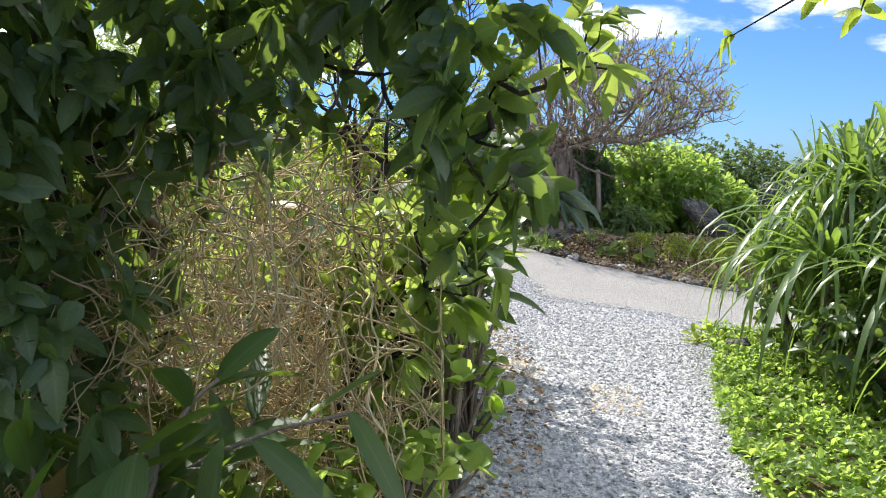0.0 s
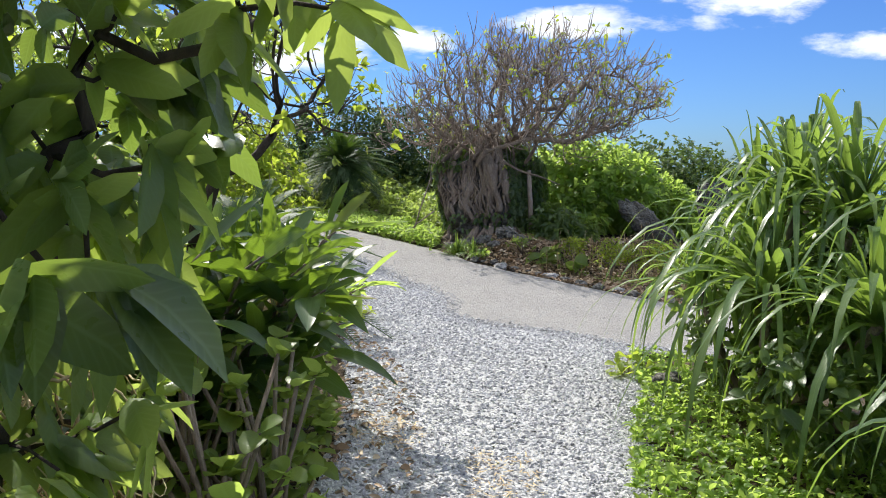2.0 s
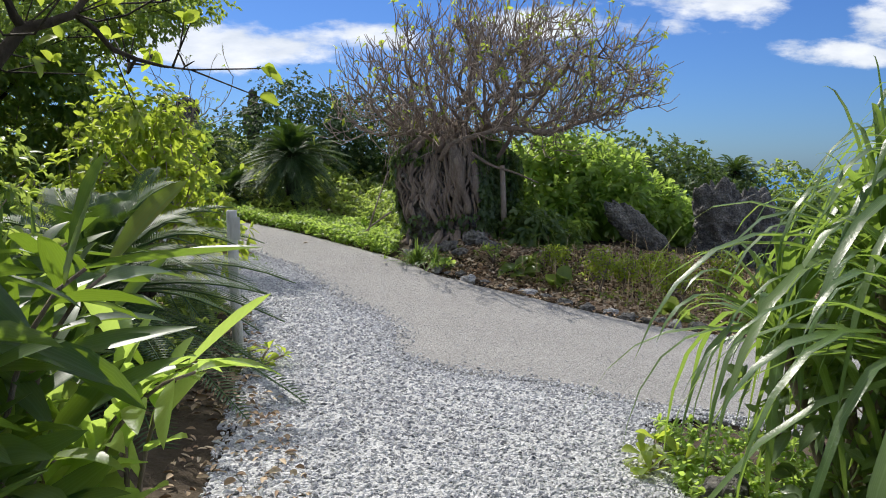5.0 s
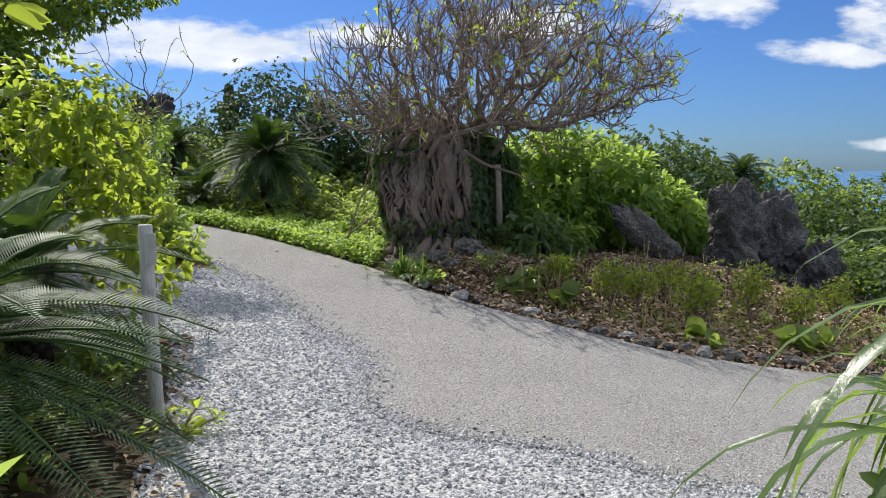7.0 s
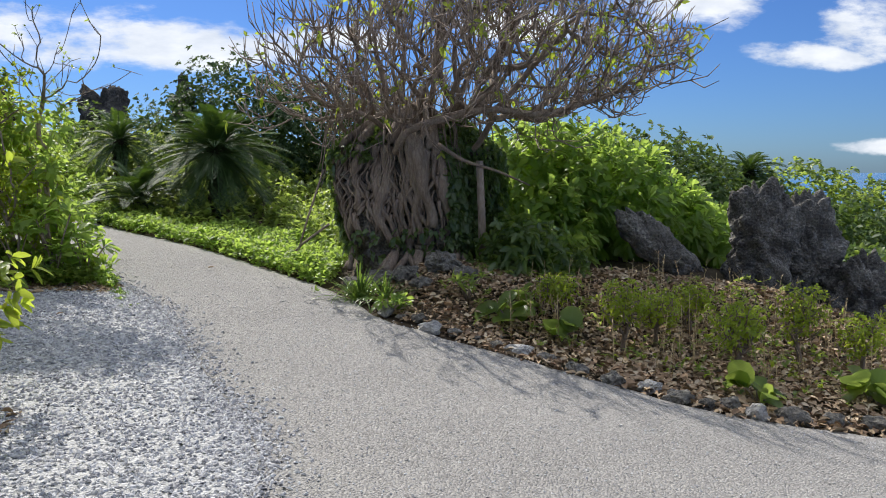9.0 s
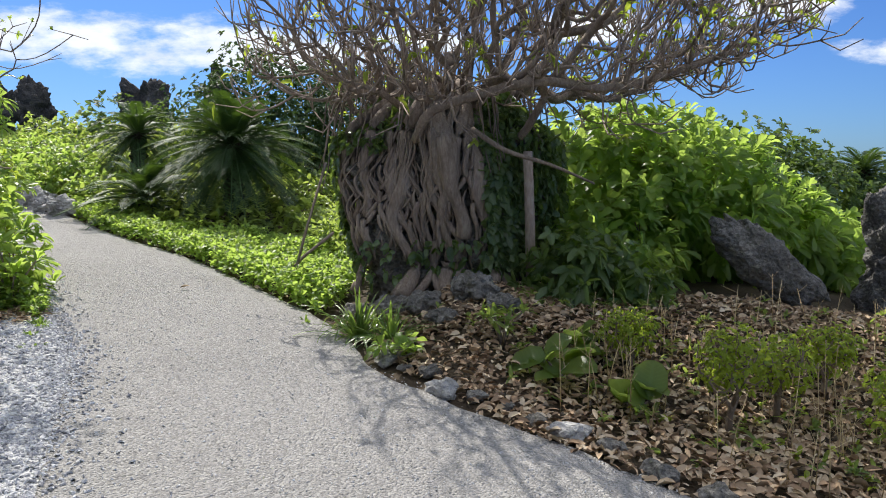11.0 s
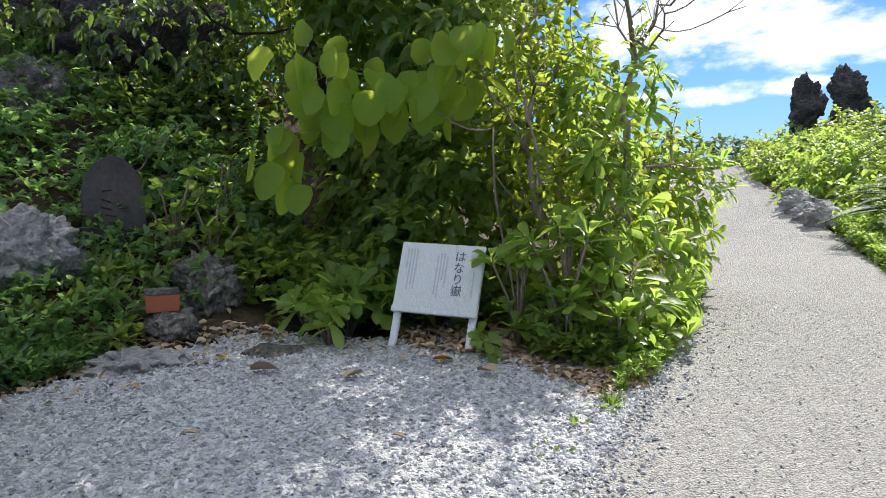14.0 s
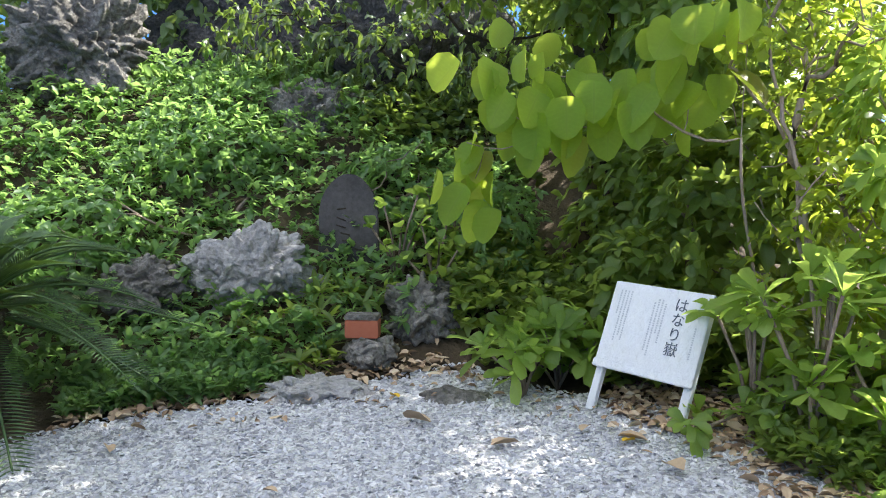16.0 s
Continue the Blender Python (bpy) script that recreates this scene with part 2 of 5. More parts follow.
TWIG = bark_material("pale_twigs", [(0.3, (0.19, 0.14, 0.11)), (0.5, (0.33, 0.26, 0.21)), (0.72, (0.50, 0.43, 0.37))])
DARK_BARK = bark_material("dark_bark", [(0.3, (0.02, 0.016, 0.012)), (0.5, (0.055, 0.042, 0.03)), (0.72, (0.11, 0.085, 0.065))])
WHITE_PAINT = bark_material("weathered_white_paint", [(0.25, (0.48, 0.47, 0.45)), (0.42, (0.74, 0.75, 0.76)), (0.7, (0.82, 0.83, 0.85))])
POST_PAINT = bark_material("weathered_grey_white_post", [(0.25, (0.30, 0.29, 0.27)), (0.45, (0.52, 0.51, 0.48)), (0.7, (0.66, 0.65, 0.62))])
BRICK = island_material("red_brick", [(0.0, (0.22, 0.06, 0.035)), (0.5, (0.36, 0.10, 0.055)), (1.0, (0.42, 0.16, 0.09))], 0.85)
STELE = ground_material("dark_slate", [(0.3, (0.034, 0.031, 0.031)), (0.5, (0.062, 0.057, 0.057)), (0.7, (0.11, 0.102, 0.10))], 2.0, 30.0, 0.006, 0.75)
INK = island_material("faded_ink", [(0.0, (0.07, 0.085, 0.11)), (1.0, (0.14, 0.16, 0.19))], 0.7)
INK_PALE = island_material("pale_ink", [(0.0, (0.45, 0.47, 0.50)), (1.0, (0.55, 0.57, 0.60))], 0.7)
CERAMIC = island_material("white_ceramic", [(0.0, (0.78, 0.78, 0.76)), (1.0, (0.84, 0.84, 0.82))], 0.25)
SEA = ground_material("sea_water", [(0.3, (0.02, 0.10, 0.22)), (0.5, (0.025, 0.13, 0.28)), (0.7, (0.04, 0.17, 0.33))], 0.01, 0.3, 0.3, 0.25)


# ---------------------------------------------------------------- mesh tools
RNG = np.random.default_rng(7)


class Acc:
    """Collects vertices and triangles and makes one mesh of them."""

    def __init__(self):
        self.v, self.f, self.n, self.b = [], [], 0, []

    def add(self, v, f, blade=None):
        """blade: for each vertex, how far across (-1 to 1) and along (0 to 1) its leaf it lies."""
        self.v.append(np.asarray(v, float).reshape(-1, 3))
        self.b.append(np.zeros((len(self.v[-1]), 3)) if blade is None else blade)
        self.f.append(np.asarray(f, int).reshape(-1, 3) + self.n)
        self.n += len(self.v[-1])

    def mesh(self, name, mat, smooth=True):
        v, f = np.concatenate(self.v), np.concatenate(self.f)
        me = bpy.data.meshes.new(name)
        me.vertices.add(len(v))
        me.vertices.foreach_set("co", v.ravel())
        me.loops.add(len(f) * 3)
        me.loops.foreach_set("vertex_index", f.ravel())
        me.polygons.add(len(f))
        me.polygons.foreach_set("loop_start", np.arange(len(f)) * 3)
        me.update(calc_edges=True)
        me.polygons.foreach_set("use_smooth", np.full(len(f), smooth))
        b = np.concatenate(self.b)
        if b.any():
            me.attributes.new("blade", "FLOAT_VECTOR", "POINT").data.foreach_set("vector", b.ravel())
        me.materials.append(mat)
        return me


def piece(name, acc, mat, parent=None, label="", smooth=True):
    ob = new(name, acc.mesh(name, mat, smooth))
    if parent is not None:
        ob.parent = parent
    return tagged(ob, label)


def thing(name, label, category, group="", kind="", at=(0, 0, 0)):
    ob = new(name)
    ob.location = at
    ob.empty_display_size = 0.2
    return tagged(ob, label, category, group, kind)


def part(name, bm, mat, parent, label=""):
    me = bpy.data.meshes.new(name)
    bm.to_mesh(me)
    bm.free()
    me.materials.append(mat)
    ob = new(name, me)
    ob.parent = parent
    return tagged(ob, label)


def unit(v):
    return v / np.maximum(np.linalg.norm(v, axis=-1, keepdims=True), 1e-9)


SHAPES = {  # half width along the blade, from stalk to tip
    "oval": ([0.0, 0.12, 0.4, 0.75, 1.0], [0.05, 0.35, 0.5, 0.36, 0.0]),
    "spoon": ([0.0, 0.3, 0.65, 0.88, 1.0], [0.06, 0.22, 0.47, 0.46, 0.1]),
    "round": ([0.0, 0.08, 0.35, 0.7, 0.93, 1.0], [0.1, 0.38, 0.54, 0.5, 0.26, 0.02]),
    "lance": ([0.0, 0.15, 0.4, 0.65, 0.86, 1.0], [0.1, 0.36, 0.5, 0.44, 0.24, 0.0]),
    "strap": ([0.0, 0.14, 0.3, 0.46, 0.62, 0.78, 0.9, 1.0], [0.5, 0.5, 0.48, 0.44, 0.38, 0.28, 0.16, 0.0]),
    "small": ([0.0, 0.4, 1.0], [0.08, 0.5, 0.0]),
}


def leaves(acc, P, D, N, L, W, shape, droop=0.25, fold=0.18, wave=0.0):
    """Folded, arching leaf blades at P along D with their upper side towards N; L and W are lengths and widths."""
    P, D, N = np.asarray(P, float), unit(np.asarray(D, float)), np.asarray(N, float)
    n = len(P)
    if not n:
        return
    S = unit(np.cross(D, N))
    U = np.cross(S, D)
    L, W = np.broadcast_to(L, n)[:, None], np.broadcast_to(W, n)[:, None]
    droop = np.broadcast_to(droop, n)[:, None]
    ts, ws = SHAPES[shape]
    down = np.array([0, 0, -1.0])
    rows, blade = [], []
    tw = RNG.uniform(-1, 1, (n, 1)) * wave
    for t, w in zip(ts, ws):
        c = P + D * L * (t - 0.3 * droop * t ** 3) + down * droop * L * t ** 2
        side = S * np.cos(tw * t) + U * np.sin(tw * t)
        if w == 0.0:
            rows.append(c[:, None])
            blade += [(0, t, 0)]
        else:
            rows.append(np.stack([c - side * W * w + U * W * w * fold * 2, c, c + side * W * w + U * W * w * fold * 2], 1))
            blade += [(-1, t, 0), (0, t, 0), (1, t, 0)]
    V = np.concatenate(rows, 1)
    k = V.shape[1]
    F, a = [], 0
    for i in range(len(ts) - 1):
        b = a + 3
        if rows[i + 1].shape[1] == 1:
            F += [(a, a + 1, b), (a + 1, a + 2, b)]
        else:
            for j in (0, 1):
                F += [(a + j, a + j + 1, b + j + 1), (a + j, b + j + 1, b + j)]
        a = b
    F = np.array(F)
    acc.add(V.reshape(-1, 3), (F[None] + (np.arange(n) * k)[:, None, None]).reshape(-1, 3), np.tile(np.array(blade, float), (n, 1)))


def tube(acc, pts, radii, sides=5, cap=True):
    pts = np.asarray(pts, float)
    n = len(pts)
    radii = np.broadcast_to(radii, n)
    d = unit(np.gradient(pts, axis=0))
    ref = np.where(np.abs(d[:, 2:3]) > 0.9, [[1.0, 0, 0]], [[0, 0, 1.0]])
    s = unit(np.cross(d, ref))
    u = np.cross(s, d)
    a = np.arange(sides) / sides * 2 * np.pi
    V = pts[:, None] + radii[:, None, None] * (s[:, None] * np.cos(a)[None, :, None] + u[:, None] * np.sin(a)[None, :, None])
    F = []
    for i in range(n - 1):
        for j in range(sides):
            k = (j + 1) % sides
            A, B, C, Dd = i * sides + j, i * sides + k, (i + 1) * sides + k, (i + 1) * sides + j
            F += [(A, B, C), (A, C, Dd)]
    V = V.reshape(-1, 3)
    if cap:
        V = np.concatenate([V, pts[:1], pts[-1:]])
        for j in range(sides):
            F += [(n * sides, (j + 1) % sides, j), (n * sides + 1, (n - 1) * sides + j, (n - 1) * sides + (j + 1) % sides)]
    acc.add(V, F)


def branching(acc, base, tips, r_tip=0.004, jitter=0.08, sides=5, power=2.3, lift=0.12, steps=5):
    """Limbs that grow from base (a list of trunk points) and fork until each tip is reached; thickness follows what each limb carries."""
    nodes, parent, load = [np.array(p, float) for p in base], [i - 1 for i in range(len(base))], [0.0] * len(base)
    plen = [0.0]
    for i in range(1, len(base)):
        plen.append(plen[-1] + np.linalg.norm(nodes[i] - nodes[i - 1]))
    root = nodes[-1]
    order = np.argsort(np.linalg.norm(np.asarray(tips) - root, axis=1) + RNG.uniform(0, 0.3, len(tips)))
    ends = []
    for i in order:
        tip = np.asarray(tips[i], float)
        arr, pl = np.array(nodes), np.array(plen)
        dist = np.linalg.norm(arr - tip, axis=1)
        j = int(np.argmin(dist * 1.0 + pl * 0.42))
        a, gap = arr[j], dist[j]
        k = max(2, min(steps, int(gap / 0.12) + 1))
        prev = j
        bend = RNG.normal(0, 1, 3) * gap * jitter
        for q in range(1, k + 1):
            t = q / k
            p = a + (tip - a) * t + bend * math.sin(math.pi * t) + np.array([0, 0, -lift * gap]) * math.sin(math.pi * t)
            nodes.append(p)
            parent.append(prev)
            load.append(0.0)
            plen.append(plen[prev] + np.linalg.norm(p - nodes[prev]))
            prev = len(nodes) - 1
        ends.append(prev)
    for e in ends:
        q = e
        while q >= 0:
            load[q] += 1
            q = parent[q]
    rad = [r_tip * max(1.0, w) ** (1 / power) for w in load]
    kids = {}
    for i, p in enumerate(parent):
        kids.setdefault(p, []).append(i)
    done = set()
    for i in range(len(nodes)):
        if i in done:
            continue
        chain = [parent[i]] if parent[i] >= 0 else []
        q = i
        while True:
            chain.append(q)
            done.add(q)
            nx = [c for c in kids.get(q, []) if c not in done]
            if not nx:
                break
            q = max(nx, key=lambda c: load[c])
        rr = [rad[c] for c in chain]
        if parent[i] >= 0 and len(rr) > 1:
            rr[0] = min(rr[0], rr[1] * 1.15)
        if len(chain) > 1:
            tube(acc, [nodes[c] for c in chain], np.array(rr), sides if max(rr) > r_tip * 2 else 4)
    return [(nodes[e], unit(nodes[e] - nodes[parent[e]])) for e in ends]


def in_blobs(blobs, n, inner=0.45):
    """Points in a few overlapping lumps, most of them near the outside, with the outward direction."""
    vol = np.array([b[3] * b[4] * b[5] for b in blobs]) ** 0.75
    pick = RNG.choice(len(blobs), n, p=vol / vol.sum())
    B = np.array(blobs)[pick]
    d = unit(RNG.normal(0, 1, (n, 3)))
    lump = np.array([noise.noise(Vector(q * 2.3 + b[:3])) for q, b in zip(d, B)])
    r = (inner + (1 - inner) * RNG.uniform(0, 1, n) ** 0.55) * (1 + 0.38 * lump)
    return B[:, :3] + d * B[:, 3:6] * r[:, None], unit(d / B[:, 3:6])


def terrain(x, y):
    """The lie of the land: falls towards the sea, rises to a wooded bank behind the small shrine."""
    X = 8 * np.tanh(np.asarray(x, float) / 8.0)
    Y = np.asarray(y, float) - 12
    Yc = np.where(Y < 0, -5.2 * np.tanh(-Y / 5.2), 14 * np.tanh(Y / 14))
    z = 0.0839 - 0.0694 * X + 0.0022 * Yc + 0.0017 * X * Yc + 0.0042 * Yc ** 2 - 0.0111 * X * X
    z = z + 0.3 * sstep(-1.5, -5.5, np.asarray(x, float)) * sstep(12, 9, np.asarray(y, float))
    ax, ay = np.asarray(x, float), np.asarray(y, float)
    bank = sstep(-2.95, -6.6, ax) * sstep(8.5, 11.5, ay) * sstep(19.5, 16.6, ay)
    z = z + 2.3 * bank
    z = z + 0.42 * sstep(14.6, 17.0, ay - 0.10 * (ax - 3)) * sstep(1.6, 3.0, ax) * sstep(9.5, 7.0, ax)
    rise = sstep(21, 33, ay) * sstep(8, -2, ax) * sstep(-16, -7, ax)
    z = z + 1.7 * rise
    far = np.sqrt((ax - 0) ** 2 + (ay - 14) ** 2)
    z = z * sstep(60, 26, far) - 26 * sstep(30, 75, far)
    return z


def sstep(a, b, x):
    t = np.clip((np.asarray(x, float) - a) / (b - a), 0, 1)
    return t * t * (3 - 2 * t)


def gz(x, y):
    return float(terrain(x, y))


def spline(pts, n):
    """n points along a smooth curve through pts."""
    p = np.asarray(pts, float)
    p = np.concatenate([2 * p[:1] - p[1:2], p, 2 * p[-1:] - p[-2:-1]])
    out = []
    for s in np.linspace(0, len(pts) - 1 - 1e-6, n):
        i, t = int(s), s - int(s)
        a, b, c, d = p[i:i + 4]
        out.append(0.5 * (2 * b + (c - a) * t + (2 * a - 5 * b + 4 * c - d) * t * t + (3 * b - a - 3 * c + d) * t ** 3))
    return np.array(out)


def inside(poly, x, y):
    poly = np.asarray(poly, float)
    r = np.zeros(np.shape(x), bool)
    for (x1, y1), (x2, y2) in zip(poly, np.roll(poly, -1, 0)):
        hit = ((y1 > y) != (y2 > y)) & (x < (x2 - x1) * (y - y1) / (y2 - y1 + 1e-12) + x1)
        r ^= hit
    return r


# ---------------------------------------------------------------- ground, gravel, road
def make_ground():
    c = np.concatenate([np.linspace(-95, -16, 24, endpoint=False), np.linspace(-16, 14, 200), np.linspace(14, 95, 25)[1:]])
    r = np.concatenate([np.linspace(-80, -4, 22, endpoint=False), np.linspace(-4, 36, 260), np.linspace(36, 110, 25)[1:]])
    X, Y = np.meshgrid(c, r)
    Z = terrain(X, Y)
    Z += np.array([noise.noise(Vector((a * 1.3, b * 1.3, 0))) for a, b in zip(X.ravel(), Y.ravel())]).reshape(X.shape) * 0.02 - 0.035
    w = len(c)
    i = (np.arange(len(r) - 1)[:, None] * w + np.arange(w - 1)[None]).ravel()
    acc = Acc()
    acc.add(np.stack([X, Y, Z], -1).reshape(-1, 3), np.concatenate([np.stack([i, i + 1, i + w + 1], 1), np.stack([i, i + w + 1, i + w], 1)]))
    tagged(piece("ground", acc, SOIL), "dark soil and low scrub ground sloping to the sea", "ground", kind="structure")
    a = Acc()
    a.add([(-4500, -4500, -22), (4500, -4500, -22), (4500, 4500, -22), (-4500, 4500, -22)], [(0, 1, 2), (0, 2, 3)])
    tagged(piece("water", a, SEA), "deep blue sea reaching the horizon", "sea", kind="structure")


ROAD_R = [(26, 21), (13, 15.2), (9.5, 13.5), (7.0, 12.9), (5.9, 12.65), (4.75, 12.85), (4.1, 13.25), (3.25, 14.1), (2.55, 14.75), (1.97, 15.35), (1.72, 16.2), (1.35, 16.95),
          (1.0, 17.45), (0.4, 18.3), (-0.44, 19.5), (-1.56, 20.85), (-3.45, 23.07), (-5.26, 24.9), (-7.0, 26.7), (-10, 30)]
ROAD_L = [(27, 14), (13, 9.2), (9.0, 8.8), (5.5, 9.0), (4.0, 9.15), (3.0, 9.35), (2.4, 9.75), (1.55, 9.98), (1.18, 10.5), (1.2, 11.4), (1.05, 12.1),
          (0.8, 12.75), (0.28, 14.2), (-0.1, 15.2), (-0.75, 16.4), (-1.7, 18.05), (-2.6, 19.3), (-4.2, 21.3), (-6.6, 24.0), (-10.5, 28)]
GRAVEL = [(-0.9, -3), (1.3, -3), (1.5, 3.6), (1.85, 5.2), (2.1, 6.3), (2.55, 7.4), (2.85, 9.0), (3.4, 9.3), (2.8, 10.4), (2.0, 12), (1.2, 13.4), (0.2, 15.8),
          (-0.9, 17.2), (-2.6, 19.6), (-3.1, 19.4), (-2.2, 17.7), (-1.7, 16.5), (-2.3, 16.25), (-2.8, 15.7), (-3.35, 15.2), (-3.15, 14.5), (-2.9, 13.9),
          (-2.65, 13.2), (-2.3, 12.7), (-1.7, 12.3), (-0.8, 12.7), (-0.4, 12.2), (-0.05, 10.5), (0.1, 9.5), (0.15, 8.6), (0.3, 7), (0.3, 5.8), (0.05, 4.8), (-0.05, 3.4), (-0.7, 1)]


def ribbon(name, left, right, n, m, lift, mat):
    L, R = spline(left, n), spline(right, n)
    wob = np.array([noise.noise(Vector((a[0] * 3, a[1] * 3, 5))) for a in L])[:, None] * 0.05
    wob2 = np.array([noise.noise(Vector((a[0] * 3, a[1] * 3, 9))) for a in R])[:, None] * 0.06
    side = unit(R - L)
    L, R = L + side * wob, R + side * wob2
    t = np.linspace(0, 1, m)[None, :, None]
    G = L[:, None] * (1 - t) + R[:, None] * t
    Z = terrain(G[..., 0], G[..., 1]) + lift
    V = np.concatenate([G, Z[..., None]], -1)
    low = V[:, [0, -1]].copy()
    low[..., 2] -= 0.12
    V = np.concatenate([low[:, :1], V, low[:, 1:]], 1)
    k = m + 2
    i = (np.arange(n - 1)[:, None] * k + np.arange(k - 1)[None]).ravel()
    acc = Acc()
    acc.add(V.reshape(-1, 3), np.concatenate([np.stack([i, i + 1, i + k + 1], 1), np.stack([i, i + k + 1, i + k], 1)]))
    return piece(name, acc, mat)


ROAD_POLY = np.concatenate([spline(ROAD_L, 90), spline(ROAD_R, 90)[::-1]])


def make_road_and_gravel():
    tagged(ribbon("road", ROAD_L, ROAD_R, 260, 26, 0.012, ROAD), "worn pale concrete lane with exposed fine aggregate", "road", kind="structure")
    xs, ys = np.arange(-3.6, 3.6, 0.09), np.arange(-3, 20, 0.09)
    X, Y = np.meshgrid(xs, ys)
    ok = inside(GRAVEL, X, Y)
    w = len(xs)
    Z = terrain(X, Y) + 0.004
    i = np.array([a * w + b for a in range(len(ys) - 1) for b in range(w - 1) if ok[a, b] and ok[a + 1, b + 1] and ok[a, b + 1] and ok[a + 1, b]])
    acc = Acc()
    acc.add(np.stack([X, Y, Z], -1).reshape(-1, 3), np.concatenate([np.stack([i, i + 1, i + w + 1], 1), np.stack([i, i + w + 1, i + w], 1)]))
    tagged(piece("pavement", acc, GRAVEL_BED), "path bed of packed crushed coral", "path", kind="structure")


def scatter(poly, n, keep_off=None):
    """Random places in a plan outline."""
    poly = np.asarray(poly, float)
    lo, hi = poly.min(0), poly.max(0)
    out = np.empty((0, 2))
    while len(out) < n:
        q = RNG.uniform(lo, hi, (n * 2, 2))
        q = q[inside(poly, q[:, 0], q[:, 1])]
        if keep_off is not None:
            q = q[~inside(keep_off, q[:, 0], q[:, 1])]
        out = np.concatenate([out, q])
    return out[:n]


CHIP_V = np.array([(-1, -.5, 0), (1, -.6, 0), (1.1, .5, 0), (-.8, .7, 0), (-.5, -.2, .75), (.55, -.3, .9), (.5, .4, .7), (-.4, .4, .8)], float)
CHIP_F = np.array([(4, 5, 6), (4, 6, 7), (0, 1, 5), (0, 5, 4), (1, 2, 6), (1, 6, 5), (2, 3, 7), (2, 7, 6), (3, 0, 4), (3, 4, 7)])


def chips(acc, P, size, tilt=0.35):
    """Broken bits of stone lying on the ground."""
    n = len(P)
    z = terrain(P[:, 0], P[:, 1]) + 0.010 * inside(ROAD_POLY, P[:, 0], P[:, 1])
    V = CHIP_V[None] * (1 + RNG.uniform(-0.3, 0.3, (n, 8, 3))) * RNG.uniform(0.45, 1.0, (n, 1, 1)) ** 1.4 * size * np.array([1, 0.8, 0.62])
    a = RNG.uniform(0, 6.3, n)
    ca, sa = np.cos(a)[:, None], np.sin(a)[:, None]
    x, y = V[..., 0] * ca - V[..., 1] * sa, V[..., 0] * sa + V[..., 1] * ca
    tx, ty = RNG.normal(0, tilt, (n, 1)), RNG.normal(0, tilt, (n, 1))
    zz = V[..., 2] + x * tx + y * ty
    V = np.stack([x + P[:, :1], y + P[:, 1:], zz + z[:, None] + 0.004], -1)
    acc.add(V.reshape(-1, 3), (CHIP_F[None] + (np.arange(n) * 8)[:, None, None]).reshape(-1, 3))


make_ground()
make_road_and_gravel()


def make_gravel():
    acc = Acc()
    chips(acc, scatter(GRAVEL, 66000, ROAD_POLY), 0.021)
    # spill on to the lane along its edge
    e = spline(ROAD_L[4:16], 7000)
    chips(acc, e + RNG.normal(0, 1, e.shape) * RNG.uniform(0.03, 0.17, (7000, 1)), 0.018)
    e = spline(GRAVEL[1:8], 5000)
    chips(acc, e + RNG.normal(0, 1, e.shape) * 0.07, 0.02)
    near = [(1.3, 10.1), (4.5, 9.4), (7, 9.2), (7, 13.1), (4.2, 13.2), (1.8, 15.6), (1.2, 16.9), (-0.5, 19.2), (-2.2, 18.9), (0.9, 12.8)]
    chips(acc, scatter(near, 9000), 0.009)
    tagged(piece("gravel", acc, STONE_BITS, smooth=False), "loose pale grey crushed coral stones on the path", "gravel", kind="stuff")


make_gravel()


# ---------------------------------------------------------------- kinds of plants
UP = np.array([0, 0, 1.0])


def whorls(acc, P, O, per, L, W, shape, spread=(35, 85), droop=0.3, up=0.5, fold=0.16, vary=0.35):
    """Leaves set round twig ends at P that point along O."""
    n = len(P)
    axis = unit(O + UP * up + RNG.normal(0, 0.35, (n, 3)))
    A, Q = np.repeat(axis, per, 0), np.repeat(P, per, 0)
    m = n * per
    side = unit(np.cross(A, RNG.normal(0, 1, (m, 3))))
    th = np.radians(RNG.uniform(*spread, m))[:, None]
    D = A * np.cos(th) + side * np.sin(th)
    N = unit(A * np.sin(th) - side * np.cos(th) + RNG.normal(0, 0.25, (m, 3)))
    k = RNG.uniform(1 - vary, 1 + vary, m)
    leaves(acc, Q + A * RNG.uniform(-0.4, 0.4, (m, 1)) * L * 0.5, D, N, L * k, W * k, shape, droop * RNG.uniform(0.3, 1.6, m), fold, 0.3)


def shrub(name, label, category, blobs, tips, per, L, W, shape, mat, base, stems=40, bark=BARK, r_tip=0.004, droop=0.3, up=0.5,
          spread=(35, 85), inner=0.45, group=""):
    """A bush: forking stems from its foot, with whorls of leaves at the twig ends."""
    root = thing(name, label, category, group)
    b = np.array([base[0], base[1], gz(base[0], base[1]) - 0.05])
    P, O = in_blobs(blobs, tips, inner)
    floor = terrain(P[:, 0], P[:, 1]) + 0.04
    P[:, 2] = np.maximum(P[:, 2], floor)
    acc = Acc()
    sel = RNG.choice(tips, min(stems, tips), replace=False)
    branching(acc, [b, b + (P.mean(0) - b) * 0.12 + UP * 0.1], P[sel], r_tip, 0.1)
    piece("stem", acc, bark, root)
    acc = Acc()
    whorls(acc, P, O, per, L, W, shape, spread, droop, up)
    piece("foliage", acc, mat, root)
    return root


